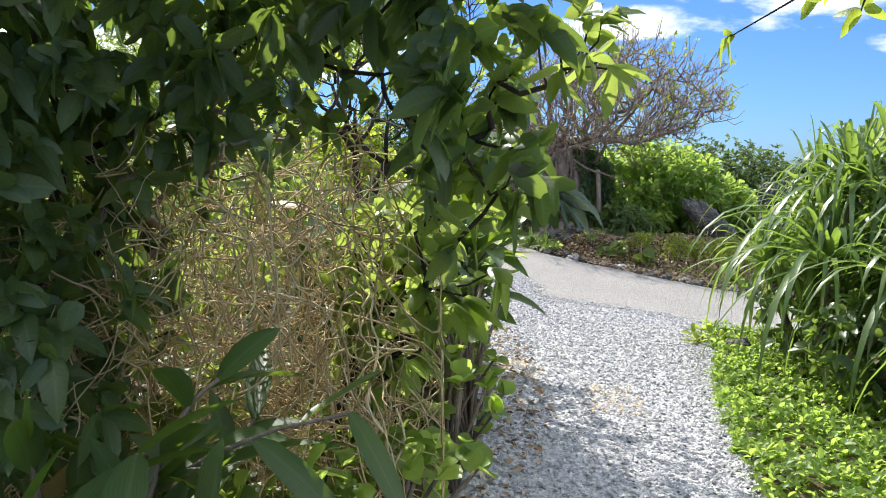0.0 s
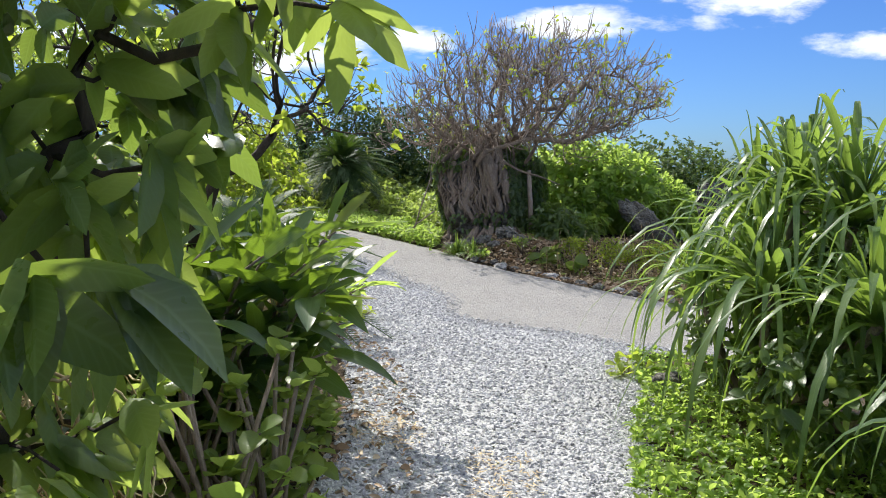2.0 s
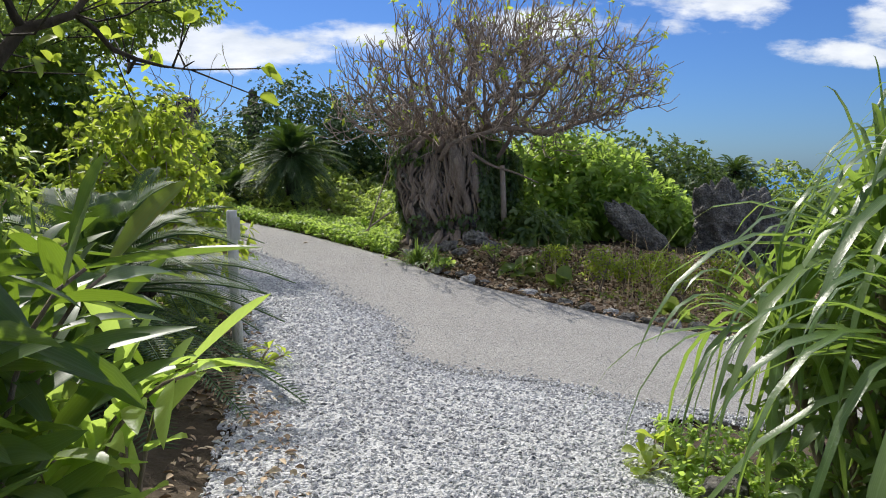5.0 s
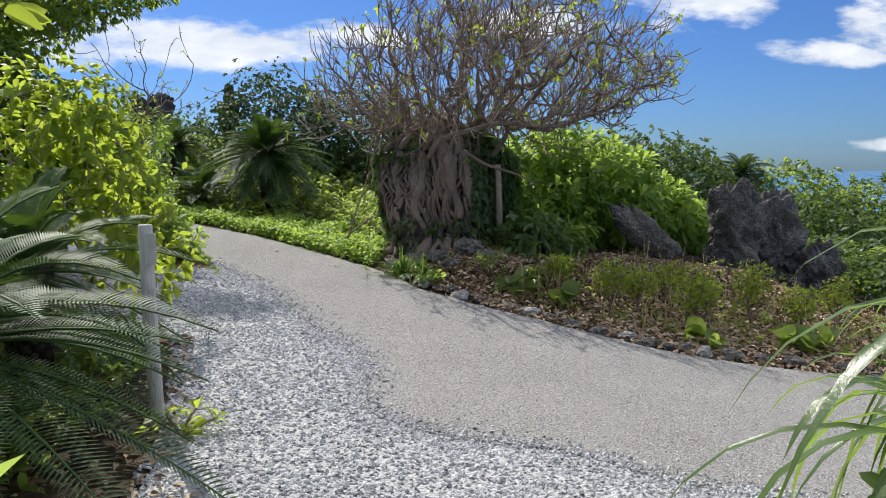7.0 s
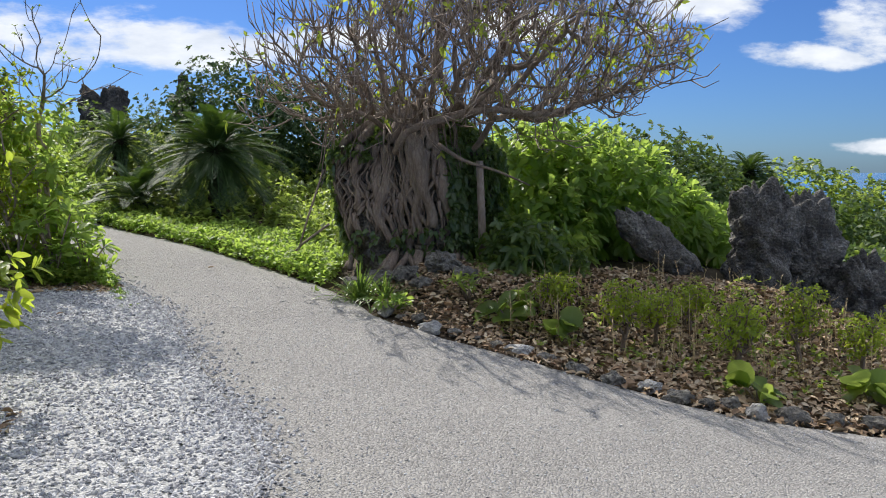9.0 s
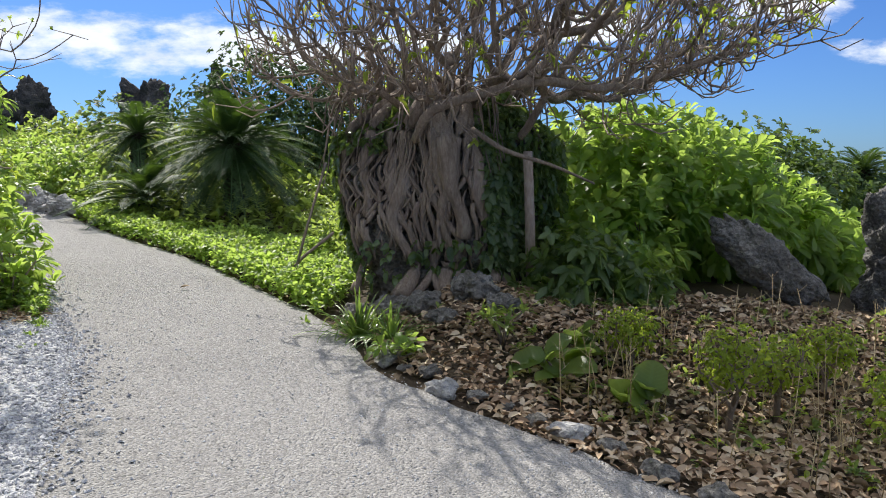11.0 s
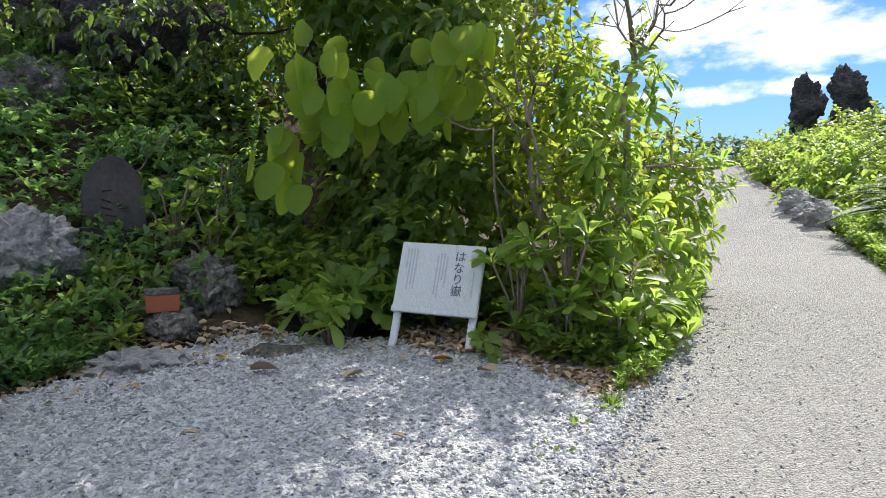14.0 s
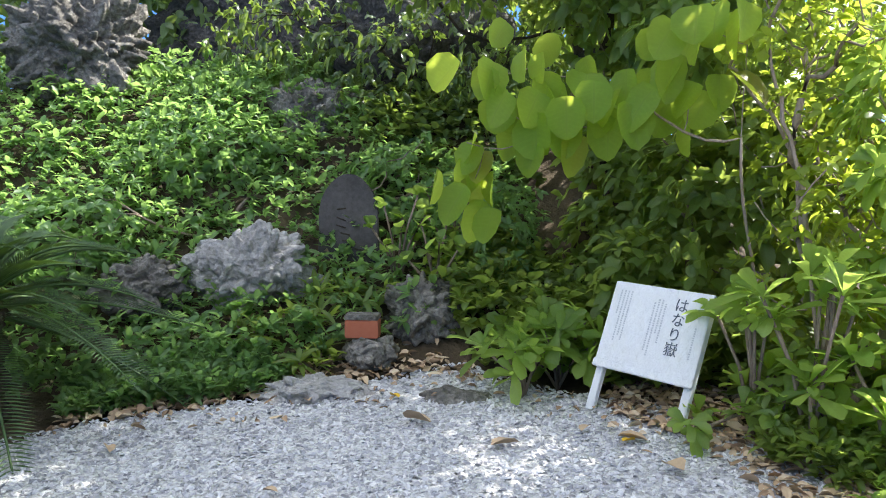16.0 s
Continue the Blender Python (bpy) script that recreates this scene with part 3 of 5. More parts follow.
def cycad(label, at, trunk, fronds, length, tilt=(15, 95), mat=GREEN_CYCAD, group="cycads"):
    """A sago palm: scaly stump and a crown of stiff arching feather fronds."""
    root = thing("cycad", label, "cycad", group)
    x, y = at
    z = gz(x, y) - 0.08
    acc = Acc()
    for k in range(int(trunk / 0.05) + 2):
        zz = z + k * 0.05
        for a in np.arange(9) / 9 * 6.283 + k * 0.35:
            c, s = math.cos(a), math.sin(a)
            r = 0.13 + 0.02 * math.sin(k * 1.7)
            tube(acc, [(x + c * r * 0.6, y + s * r * 0.6, zz), (x + c * r * 1.2, y + s * r * 1.2, zz + 0.05)], [0.05, 0.025], 5)
    piece("trunk", acc, DARK_BARK, root)
    top = np.array([x, y, z + trunk + 0.05])
    for q in range(fronds):
        acc = Acc()
        az = q * 2.4 + RNG.uniform(-0.3, 0.3)
        el = math.radians(90 - (tilt[0] + (tilt[1] - tilt[0]) * (q + 0.5) / fronds + RNG.uniform(-8, 8)))
        ln = length * RNG.uniform(0.8, 1.1)
        h = np.array([math.cos(az), math.sin(az), 0])
        ts = np.linspace(0, 1, 9)
        bend = RNG.uniform(0.36, 0.62)
        pts = np.array([top + (h * math.cos(el) + UP * math.sin(el)) * ln * t - UP * bend * ln * t * t + h * 0.12 * ln * t * t for t in ts])
        tube(acc, pts, np.linspace(0.012, 0.004, 9), 4)
        rib = piece("frond", acc, mat, root)
        acc = Acc()
        u = np.linspace(0.1, 0.99, 64)
        C = np.stack([np.interp(u, ts, pts[:, i]) for i in range(3)], 1)
        T = unit(np.gradient(C, axis=0))
        S = unit(np.cross(T, UP))
        N = np.cross(S, T)
        ll = 0.17 * length / 1.1 * (np.sin(np.clip(u * 1.06, 0, 1) * math.pi) ** 0.55 + 0.12)
        for sg in (1, -1):
            leaves(acc, C, S * sg * 0.86 + T * 0.42 + N * 0.34, N, ll, 0.0095 * length, "small", 0.12, 0.1)
        tagged(piece("blade", acc, mat, rib), kind="stuff")
    return root


def strap_plant(label, at, heads, name="screw_pine"):
    """A clump of arching strap leaves growing in heads on short stalks. heads: x, y, z, leaf length, leaves."""
    root = thing(name, label, "screw pine", "strap-leaved clump")
    x, y = at
    b = np.array([x, y, gz(x, y) - 0.05])
    for hx, hy, hz, ln, k in heads:
        acc = Acc()
        p = np.array([hx, hy, hz])
        tube(acc, [b + (p - b) * t + np.array([0, 0, -0.1 * math.sin(math.pi * t)]) for t in np.linspace(0, 1, 6)], np.linspace(0.045, 0.03, 6), 7)
        piece("stalk", acc, BARK, root)
        az = np.arange(k) * 2.4 + RNG.uniform(0, 6)
        el = np.radians(np.linspace(86, 22, k) + RNG.normal(0, 8, k))
        D = np.stack([np.cos(az) * np.cos(el), np.sin(az) * np.cos(el), np.sin(el)], 1)
        N = np.stack([-np.cos(az) * np.sin(el), -np.sin(az) * np.sin(el), np.cos(el)], 1)
        acc = Acc()
        lens = ln * RNG.uniform(0.7, 1.1, k)
        leaves(acc, p + D * 0.03, D, N, lens, 0.058 * RNG.uniform(0.55, 1.25, k), "strap", np.linspace(0.45, 0.85, k) * RNG.uniform(0.7, 1.3, k), 0.22, 0.5)
        piece("leaf_head", acc, GREEN_STRAP, root)
    return root


def ginger(label, at, stalks, lean=(0.35, -0.1), height=1.3, group="shell ginger", rad=0.3, mat=GREEN_DARK, L=0.46, W=0.1):
    """Arching canes with two ranks of long glossy leaves."""
    root = thing("shell_ginger", label, "ginger plant", group)
    x, y = at
    acc = Acc()
    for q in range(stalks):
        a = RNG.uniform(0, 6.28)
        bx, by = x + math.cos(a) * rad * RNG.uniform(0.2, 1), y + math.sin(a) * rad * RNG.uniform(0.2, 1)
        h = height * RNG.uniform(0.6, 1.1)
        dx, dy = lean[0] * h * RNG.uniform(0.1, 1.15) + RNG.normal(0, 0.18), lean[1] * h + RNG.normal(0, 0.2)
        t = np.linspace(0, 1, 9)
        pts = np.stack([bx + dx * t ** 2, by + dy * t ** 2, gz(bx, by) - 0.03 + h * (t - 0.28 * t ** 3)], 1)
        cane = Acc()
        tube(cane, pts, np.linspace(0.012, 0.005, 9), 5)
        piece("cane", cane, BARK, root)
        u = np.linspace(0.22, 1.0, 10)
        C = np.stack([np.interp(u, t, pts[:, i]) for i in range(3)], 1)
        T = unit(np.gradient(C, axis=0))
        S = unit(np.cross(T, unit(RNG.normal(0, 1, 3) + np.array([0.6, 0.2, 0]))))
        sg = np.where(np.arange(10) % 2 == 0, 1.0, -1.0)[:, None]
        D = T * 0.8 + S * sg * 0.8 + RNG.normal(0, 0.25, (10, 3))
        leaves(acc, C, D, unit(T * -0.3 + UP + RNG.normal(0, 0.3, (10, 3))), L * RNG.uniform(0.6, 1.1, 10), W * RNG.uniform(0.7, 1.1, 10), "lance",
               RNG.uniform(0.0, 0.34, 10), 0.22, 0.7)
    piece("foliage", acc, mat, root)
    return root


def rosette_plant(label, at, heads, L=0.17, W=0.06, k=14, mat=GREEN_BRIGHT, name="beach_naupaka", group="rosette plants", shape="spoon", height=0.2, spread=0.16):
    """Short fleshy stems, each ending in a rosette of spoon-shaped leaves."""
    root = thing(name, label, "leafy plant", group)
    x, y = at
    acc = Acc()
    b = np.array([x, y, gz(x, y) - 0.03])
    for q in range(heads):
        a = q * 2.4 + RNG.uniform(0, 1)
        r = spread * math.sqrt((q + 0.3) / heads)
        p = b + np.array([math.cos(a) * r, math.sin(a) * r, height * RNG.uniform(0.5, 1.2)])
        stem = Acc()
        tube(stem, [b, b + (p - b) * [0.4, 0.4, 0.6], p], [0.011, 0.009, 0.008], 5)
        piece("stem", stem, BARK, root)
        O = unit(p - b + UP * 0.3)[None]
        whorls(acc, p[None], O, k, L, W, shape, (25, 95), 0.25, 0.4)
    piece("foliage", acc, mat, root)
    return root


def rock(name, label, at, size, mat=CORAL, seed=0, detail=5, rough=0.32, group="coral rocks", sink=0.2, rot=0.0, tilt=0.0, jag=1.0):
    """A weathered lump of coral limestone, deeply pitted."""
    bm = bmesh.new()
    bmesh.ops.create_icosphere(bm, subdivisions=detail, radius=1.0)
    o = Vector((seed * 7.3, seed * 3.1, seed * 1.7))
    sx, sy, sz = size
    big = max(size)
    for v in bm.verts:
        d = v.co.normalized()
        q = Vector((d.x * sx, d.y * sy, d.z * sz))
        k = 1 + rough * (noise.noise(q / big * 1.8 + o) * 1.1 + noise.noise(q / big * 4.5 + o) * 0.55)
        pit = abs(noise.noise(q * 5.5 / max(0.4, big) + o)) * 0.6 + (abs(noise.noise(q * 13 + o)) * 0.34 + abs(noise.noise(q * 27 + o)) * 0.16) * min(1, 0.6 / big)
        k += rough * jag * (pit - 0.3)
        v.co = q * k
    bmesh.ops.transform(bm, matrix=Matrix.Rotation(rot, 4, "Z") @ Matrix.Rotation(tilt, 4, "Y"), verts=bm.verts)
    for f in bm.faces:
        f.smooth = detail >= 5
    me = bpy.data.meshes.new(name)
    bm.to_mesh(me)
    bm.free()
    me.materials.append(mat)
    ob = new(name, me)
    z = at[2] if len(at) > 2 else gz(at[0], at[1]) + sz * (1 - 2 * sink)
    ob.location = (at[0], at[1], z)
    return tagged(ob, label, "rock", group)


def low_cover(name, label, poly, n, L, W, shape, mat, h=(0.02, 0.12), per=6, keep=ROAD_POLY, up=0.7, category="ground cover"):
    """Low leafy growth that nobody could count."""
    q = scatter(poly, n, keep)
    lump = np.array([noise.noise(Vector((a * 1.6, b * 1.6, 3))) for a, b in q]) * 0.5 + 0.6
    z = terrain(q[:, 0], q[:, 1]) + RNG.uniform(h[0], h[1], n) * np.clip(lump, 0.15, 1.2)
    P = np.stack([q[:, 0], q[:, 1], z], 1)
    acc = Acc()
    whorls(acc, P, np.tile(UP, (n, 1)), per, L, W, shape, (20, 90), 0.3, up)
    return tagged(piece(name, acc, mat), label, category, kind="stuff")


def fallen_leaf(label, at, size, mat=DRY_LEAF, turn=0.0, name="fallen_leaf", lift=0.03):
    """One big dry leaf, curled, lying on the ground."""
    acc = Acc()
    leaves(acc, [(0, 0, 0)], [(1, 0, 0.1)], [(0, 0.2, 1)], size, size * 0.6, "oval", 0.08, 0.3, 0.8)
    ob = piece(name, acc, mat)
    ob.matrix_world = pose(at[0], at[1], gz(at[0], at[1]) + lift, RNG.uniform(-8, 8), RNG.uniform(-8, 8), turn)
    return tagged(ob, label, "dry leaf", "fallen leaves")


def litter(name, label, poly, n, size, keep=ROAD_POLY):
    q = scatter(poly, n, keep)
    P = np.stack([q[:, 0], q[:, 1], terrain(q[:, 0], q[:, 1]) + RNG.uniform(0.0, 0.03, n)], 1)
    a = RNG.uniform(0, 6.28, n)
    D = np.stack([np.cos(a), np.sin(a), RNG.normal(0.05, 0.2, n)], 1)
    acc = Acc()
    leaves(acc, P, D, UP + RNG.normal(0, 0.4, (n, 3)), size * RNG.uniform(0.5, 1.2, n), size * 0.5 * RNG.uniform(0.5, 1.2, n), "oval", 0.1, 0.4, 1.0)
    return tagged(piece(name, acc, DRY_LEAF), label, "leaf litter", kind="stuff")


# ---------------------------------------------------------------- the strangler fig on its rock pillar
def fig_tree():
    root = thing("fig_tree", "nearly bare fig tree clasping a coral rock pillar with roots", "tree")
    cx, cy = 2.62, 17.95
    z0 = gz(cx, cy)
    TOP = 1.72

    def wall(a, z):
        """Radius of the rock pillar, which draws in below the crown and swells at mid height."""
        t = (z - z0) / TOP
        return (0.97 + 0.10 * math.sin(2 * a + 1) + 0.10 * math.sin(5 * a + z * 2)) * (0.93 + 0.12 * math.sin(t * 2.6) - 0.10 * max(0, t - 0.8) / 0.2)

    def on_wall(a, r, z):
        return (cx + math.cos(a) * r * 0.88, cy + math.sin(a) * r * 0.8, z)

    acc = Acc()
    na, nz = 170, 120
    V, F = [], []
    for j in range(nz + 1):
        u = j / nz
        z = z0 - 0.3 + (TOP + 0.3) * u
        shoulder = math.sqrt(max(0.0, 1 - (max(0.0, u - 0.78) / 0.24) ** 2))
        for i in range(na):
            a = i / na * 2 * math.pi
            q = Vector((math.cos(a) * 2, math.sin(a) * 2, z * 1.4))
            r = wall(a, z) * 0.92 + 0.16 * noise.noise(q * 2) + 0.20 * abs(noise.noise(q * 4.3)) - 0.04 + 0.08 * abs(noise.noise(q * 9.7))
            V.append(on_wall(a, r * (0.35 + 0.65 * shoulder), z))
    for j in range(nz):
        for i in range(na):
            k = (i + 1) % na
            F += [(j * na + i, j * na + k, (j + 1) * na + k), (j * na + i, (j + 1) * na + k, (j + 1) * na + i)]
    V.append((cx, cy, z0 + TOP + 0.08))
    F += [(nz * na + i, nz * na + (i + 1) % na, len(V) - 1) for i in range(na)]
    acc.add(V, F)
    piece("rock_pillar", acc, PILLAR, root, "weathered coral rock pillar")

    # heavy roots that run down the rock, knotted where they cross
    thick = [(-2.30, 0.045, 0.22), (-2.08, 0.07, -0.05), (-1.86, 0.05, 0.22), (-1.66, 0.085, 0.12), (-1.45, 0.055, -0.18), (-1.30, 0.075, 0.12), (-2.6, 0.05, 0.1),
             (-1.12, 0.05, 0.1), (-2.85, 0.045, 0.15), (-1.95, 0.04, 0.45), (-1.5, 0.04, -0.5)]
    for a0, r0, drift in thick:
        acc = Acc()
        ph = RNG.uniform(0, 6)
        pts, rr = [], []
        for t in np.linspace(0, 1, 30):
            z = z0 + TOP + 0.2 - (TOP + 0.3) * t
            a = a0 + drift * t + 0.10 * math.sin(t * 7 + ph) + 0.05 * math.sin(t * 15 + ph)
            r = (wall(a, z) + 0.03) * (0.35 + 0.65 * min(1.0, t / 0.2) ** 0.6) + 0.04 * math.sin(t * 9 + ph) * (1 - t) + 0.26 * max(0, t - 0.86) / 0.14
            pts.append(on_wall(a, r, z))
            rr.append(r0 * (1.25 - 0.5 * t + 0.5 * max(0, t - 0.8)) * (1 + 0.22 * math.sin(t * 13 + ph)))
        tube(acc, pts, rr, 9)
        piece("root", acc, BARK, root)
    acc = Acc()
    for q in range(120):
        a0, ph = RNG.uniform(-3.2, -0.9), RNG.uniform(0, 6)
        s, e = RNG.uniform(0, 0.5), RNG.uniform(0.5, 1.0)
        lean = RNG.normal(0, 0.14)
        pts = []
        for t in np.linspace(s, e, 16):
            z = z0 + TOP - TOP * t
            a = a0 + lean * t + 0.07 * math.sin(t * 6 + ph) + 0.05 * math.sin(t * 19 + ph)
            r = wall(a, z) * (1 - 0.25 * max(0.0, 0.2 - t) / 0.2) + 0.05 + 0.04 * math.sin(t * 13 + ph)
            pts.append(on_wall(a, r, z))
        tube(acc, pts, (0.12 + np.sin(np.linspace(0.08, 3.06, 16)) ** 0.6) * RNG.uniform(0.006, 0.026), 5)
    # loose aerial roots hanging clear of the rock under the crown
    for q in range(46):
        a0 = RNG.uniform(-3.3, 0.1)
        r = wall(a0, z0 + 1.5) * RNG.uniform(0.75, 1.12) + 0.05
        z1, ln = z0 + TOP + RNG.uniform(0.0, 0.35), RNG.uniform(0.25, 0.95)
        pts = [np.array(on_wall(a0, r + 0.05 * k, z1 - ln * k / 4)) + RNG.normal(0, 0.018, 3) for k in range(5)]
        tube(acc, pts, np.linspace(0.011, 0.004, 5), 4)
    tagged(piece("root_mesh", acc, BARK, root, "thin aerial roots"), kind="stuff")

    # limbs: a fan of stems out of the rock's top into a wide, shallow dome, longer on the seaward side
    n = 1050
    a, e = RNG.uniform(-math.pi, math.pi, n), RNG.uniform(0.0, 1.0, n) ** 0.85
    r = RNG.uniform(0.4, 1.0, n) ** 0.6
    e[:330], r[:330] = RNG.uniform(0, 0.3, 330), RNG.uniform(0.35, 1.0, 330)
    el = e * 1.4
    X = cx + 0.78 + np.cos(a) * np.cos(el) * 3.05 * r
    Y = cy + 0.1 + np.sin(a) * np.cos(el) * 2.5 * r
    Z = 1.6 + z0 + np.sin(el) * 2.45 * r + 0.27 * np.maximum(0, np.hypot(X - cx - 0.4, Y - cy) - 1.2) * np.cos(el) + RNG.normal(0, 0.12, n)
    tips = np.stack([X, Y, Z], 1)
    heavy = spline([np.array(q) for q in ((2.28, 17.15, z0 + 1.35), (2.42, 16.95, z0 + 1.6), (2.85, 16.85, z0 + 1.74), (3.4, 16.88, z0 + 1.86), (4.0, 16.9, z0 + 1.8), (4.6, 17.0, z0 + 1.95), (5.2, 17.05, z0 + 2.15))], 18)
    ends = []
    sectors = 11
    ang = np.arctan2(Y - cy, X - cx)
    for s in range(sectors + 1):
        if s == sectors:
            sel = (ang > -0.75) & (ang < 0.02) & (Z < z0 + 3.0)
            base = list(heavy)
        else:
            lo = -math.pi + s * 2 * math.pi / sectors
            sel = (ang >= lo) & (ang < lo + 2 * math.pi / sectors) & ~((ang > -0.75) & (ang < 0.02) & (Z < z0 + 3.0))
            m = lo + math.pi / sectors + RNG.uniform(-0.15, 0.15)
            o = np.array([math.cos(m), math.sin(m) * 0.8, 0])
            c0 = np.array([cx, cy, z0])
            rise = (0.0, 0.42, 0.12)[s % 3] + RNG.uniform(0.0, 0.1)
            base = [c0 + o * 0.6 + UP * (TOP - 0.45), c0 + o * 0.58 + UP * (TOP - 0.1), c0 + o * (0.85 - 0.5 * rise) + UP * (TOP + 0.1 + rise * 0.6), c0 + o * (1.25 - 0.9 * rise) + UP * (TOP + 0.22 + 1.3 * rise)]
        if sel.sum() < 3:
            continue
        acc = Acc()
        ends += branching(acc, base, tips[sel], 0.0078, 0.13, 6, 2.1 if s < sectors else 2.7, lift=0.16)
        piece("limb", acc, BARK, root)
    tw, lf = Acc(), Acc()
    P, O = [], []
    for p, d in ends:
        for k in range(3):
            q = unit(d + RNG.normal(0, 0.5, 3) + UP * 0.35)
            ln = RNG.uniform(0.2, 0.55)
            m = p + q * ln * 0.5
            tip = m + unit(q + UP * 0.7 + RNG.normal(0, 0.25, 3)) * ln * 0.55
            tube(tw, [p, m, tip], [0.0080, 0.0068, 0.0045], 4)
            if RNG.uniform() < 0.12 + 0.12 * (p[0] > 3.5):
                P.append(tip)
                O.append(q)
    tagged(piece("twig_mass", tw, TWIG, root, "bare pale twigs"), kind="stuff")
    whorls(lf, np.array(P), np.array(O), 4, 0.10, 0.04, "oval", (30, 95), 0.4, 0.3)
    piece("foliage", lf, GREEN_YELLOW, root, "sparse yellow-green leaves")
    acc = Acc()
    p = spline([np.array(q) for q in ((2.8, 17.1, z0 + 1.45), (3.1, 16.95, z0 + 1.25), (3.5, 16.9, z0 + 1.12), (3.9, 16.9, z0 + 0.95))], 16)
    tube(acc, p, np.linspace(0.028, 0.01, 16), 7)
    piece("low_limb", acc, BARK, root)
    # ivy on the shaded side of the rock, a little on its other flank and over its top
    acc = Acc()
    m = 3000
    aa, zz = RNG.uniform(-1.25, 0.5, m), z0 + RNG.uniform(0.1, TOP + 0.1, m)
    aa[:450] = RNG.uniform(-3.6, -2.75, 450)
    aa[450:530], zz[450:530] = RNG.uniform(-2.8, -1.0, 80), z0 + RNG.uniform(0.02, 0.4, 80)
    aa[530:700], zz[530:700] = RNG.uniform(-3.4, -2.2, 170), z0 + RNG.uniform(TOP - 0.45, TOP + 0.05, 170)
    P = np.array([on_wall(q, wall(q, w) * (1 - 0.3 * max(0.0, (w - z0) / TOP - 0.8) / 0.2) + 0.1 + RNG.uniform(0, 0.06), w) for q, w in zip(aa, zz)])
    O = np.stack([np.cos(aa), np.sin(aa), np.zeros(m)], 1)
    whorls(acc, P, O, 3, 0.08, 0.058, "oval", (40, 95), 0.5, 0.1)
    piece("ivy", acc, TREE_LEAF, root, "dark creeper leaves")
    return root


fig_tree()

prop = thing("prop_pole", "thin grey pole standing against the fig rock", "pole")
acc = Acc()
tube(acc, [(3.38, 17.2, gz(3.38, 17.2) - 0.1), (3.36, 17.22, 1.0), (3.34, 17.25, 1.6)], [0.05, 0.048, 0.045], 10)
piece("shaft", acc, TWIG, prop)
stick = thing("prop_stick", "thin leaning sticks in the grass beside the fig rock", "stick")
for a, b in (((0.95, 18.0), (1.4, 17.6, 1.5)), ((0.75, 18.3), (1.45, 17.7, 0.8))):
    acc = Acc()
    tube(acc, [(a[0], a[1], gz(*a) - 0.03), ((a[0] + b[0]) / 2, (a[1] + b[1]) / 2 + 0.02, (gz(*a) + b[2]) / 2 + 0.03), b], 0.016, 6)
    piece("stick", acc, TWIG, stick)

# ---------------------------------------------------------------- slope beside the fig
shrub("sea_lettuce_bush", "bright green mound of rosette-leaved seaside shrub", "shrub",
      [(4.6, 19.0, 1.15, 1.0, 0.9, 0.95), (5.6, 19.4, 0.95, 1.2, 1.0, 0.95), (6.7, 19.8, 0.6, 1.1, 0.9, 0.75), (4.2, 18.1, 0.6, 0.75, 0.6, 0.7), (7.6, 20.2, 0.3, 0.9, 0.9, 0.6), (5.2, 20.4, 1.3, 1.4, 1.0, 1.0)],
      2500, 8, 0.235, 0.075, "spoon", GREEN_BRIGHT, (5.4, 19.2), 60, up=0.8, spread=(25, 80))
shrub("dark_shrub", "dark glossy shrub at the foot of the rock", "shrub",
      [(3.75, 17.0, 0.45, 0.45, 0.4, 0.5), (4.3, 17.2, 0.35, 0.4, 0.35, 0.4)], 260, 6, 0.16, 0.06, "oval", GREEN_DARK, (3.9, 17.1), 25)
rock("coral_slab", "leaning slab of grey coral rock in the shrubs", (5.95, 17.75, 0.45), (0.72, 0.24, 0.25), CORAL, 3, 5, 0.28, rot=-0.25, tilt=0.62, jag=1.4)
rock("coral_crag", "tall knobbly crag of grey pitted coral rock", (7.62, 18.1, 0.3), (0.5, 0.42, 1.08), CORAL_GREY, 8, 6, 0.36, jag=1.6)
rock("coral_crag", "tall knobbly crag of grey pitted coral rock", (8.3, 18.1, 0.1), (0.52, 0.45, 1.02), CORAL_GREY, 5, 6, 0.36, jag=1.6)
rock("coral_crag", "low broken shoulder of grey coral rock", (8.8, 17.6, -0.45), (0.5, 0.45, 0.72), CORAL_GREY, 9, 6, 0.4, jag=1.6)
for k, (x, y, h) in enumerate([(4.32, 14.75, 0.62), (4.8, 15.1, 0.5), (5.05, 13.95, 0.7), (6.14, 14.7, 0.72), (6.75, 14.6, 0.5), (7.5, 15.0, 0.6), (5.4, 15.6, 0.45), (3.9, 15.6, 0.4), (5.5, 14.7, 0.5)]):
    z = gz(x, y)
    shrub("box_shrub", "small twiggy half-bare shrub in dry leaf litter", "shrub", [(x, y, z + h * 0.82, 0.25, 0.24, h * 0.42)], 300, 4, 0.04, 0.019, "oval",
          GREEN_YELLOW, (x, y), 110, BARK, 0.0032, inner=0.2, group="roadside shrubs")
low_cover("weeds", "sparse weeds in the leaf litter", [(2.3, 15.9), (3.4, 14.4), (5, 13.4), (8, 13.6), (9.5, 15), (8, 17.6), (4, 17), (2.6, 16.8)], 380, 0.08, 0.028, "oval", GREEN_MID, (0.02, 0.2), 5)
litter("root_litter", "dry leaves heaped round the fig's roots", [(1.5, 16.9), (2.1, 16.0), (3.6, 16.0), (3.9, 16.9), (2.6, 17.1)], 1200, 0.08)
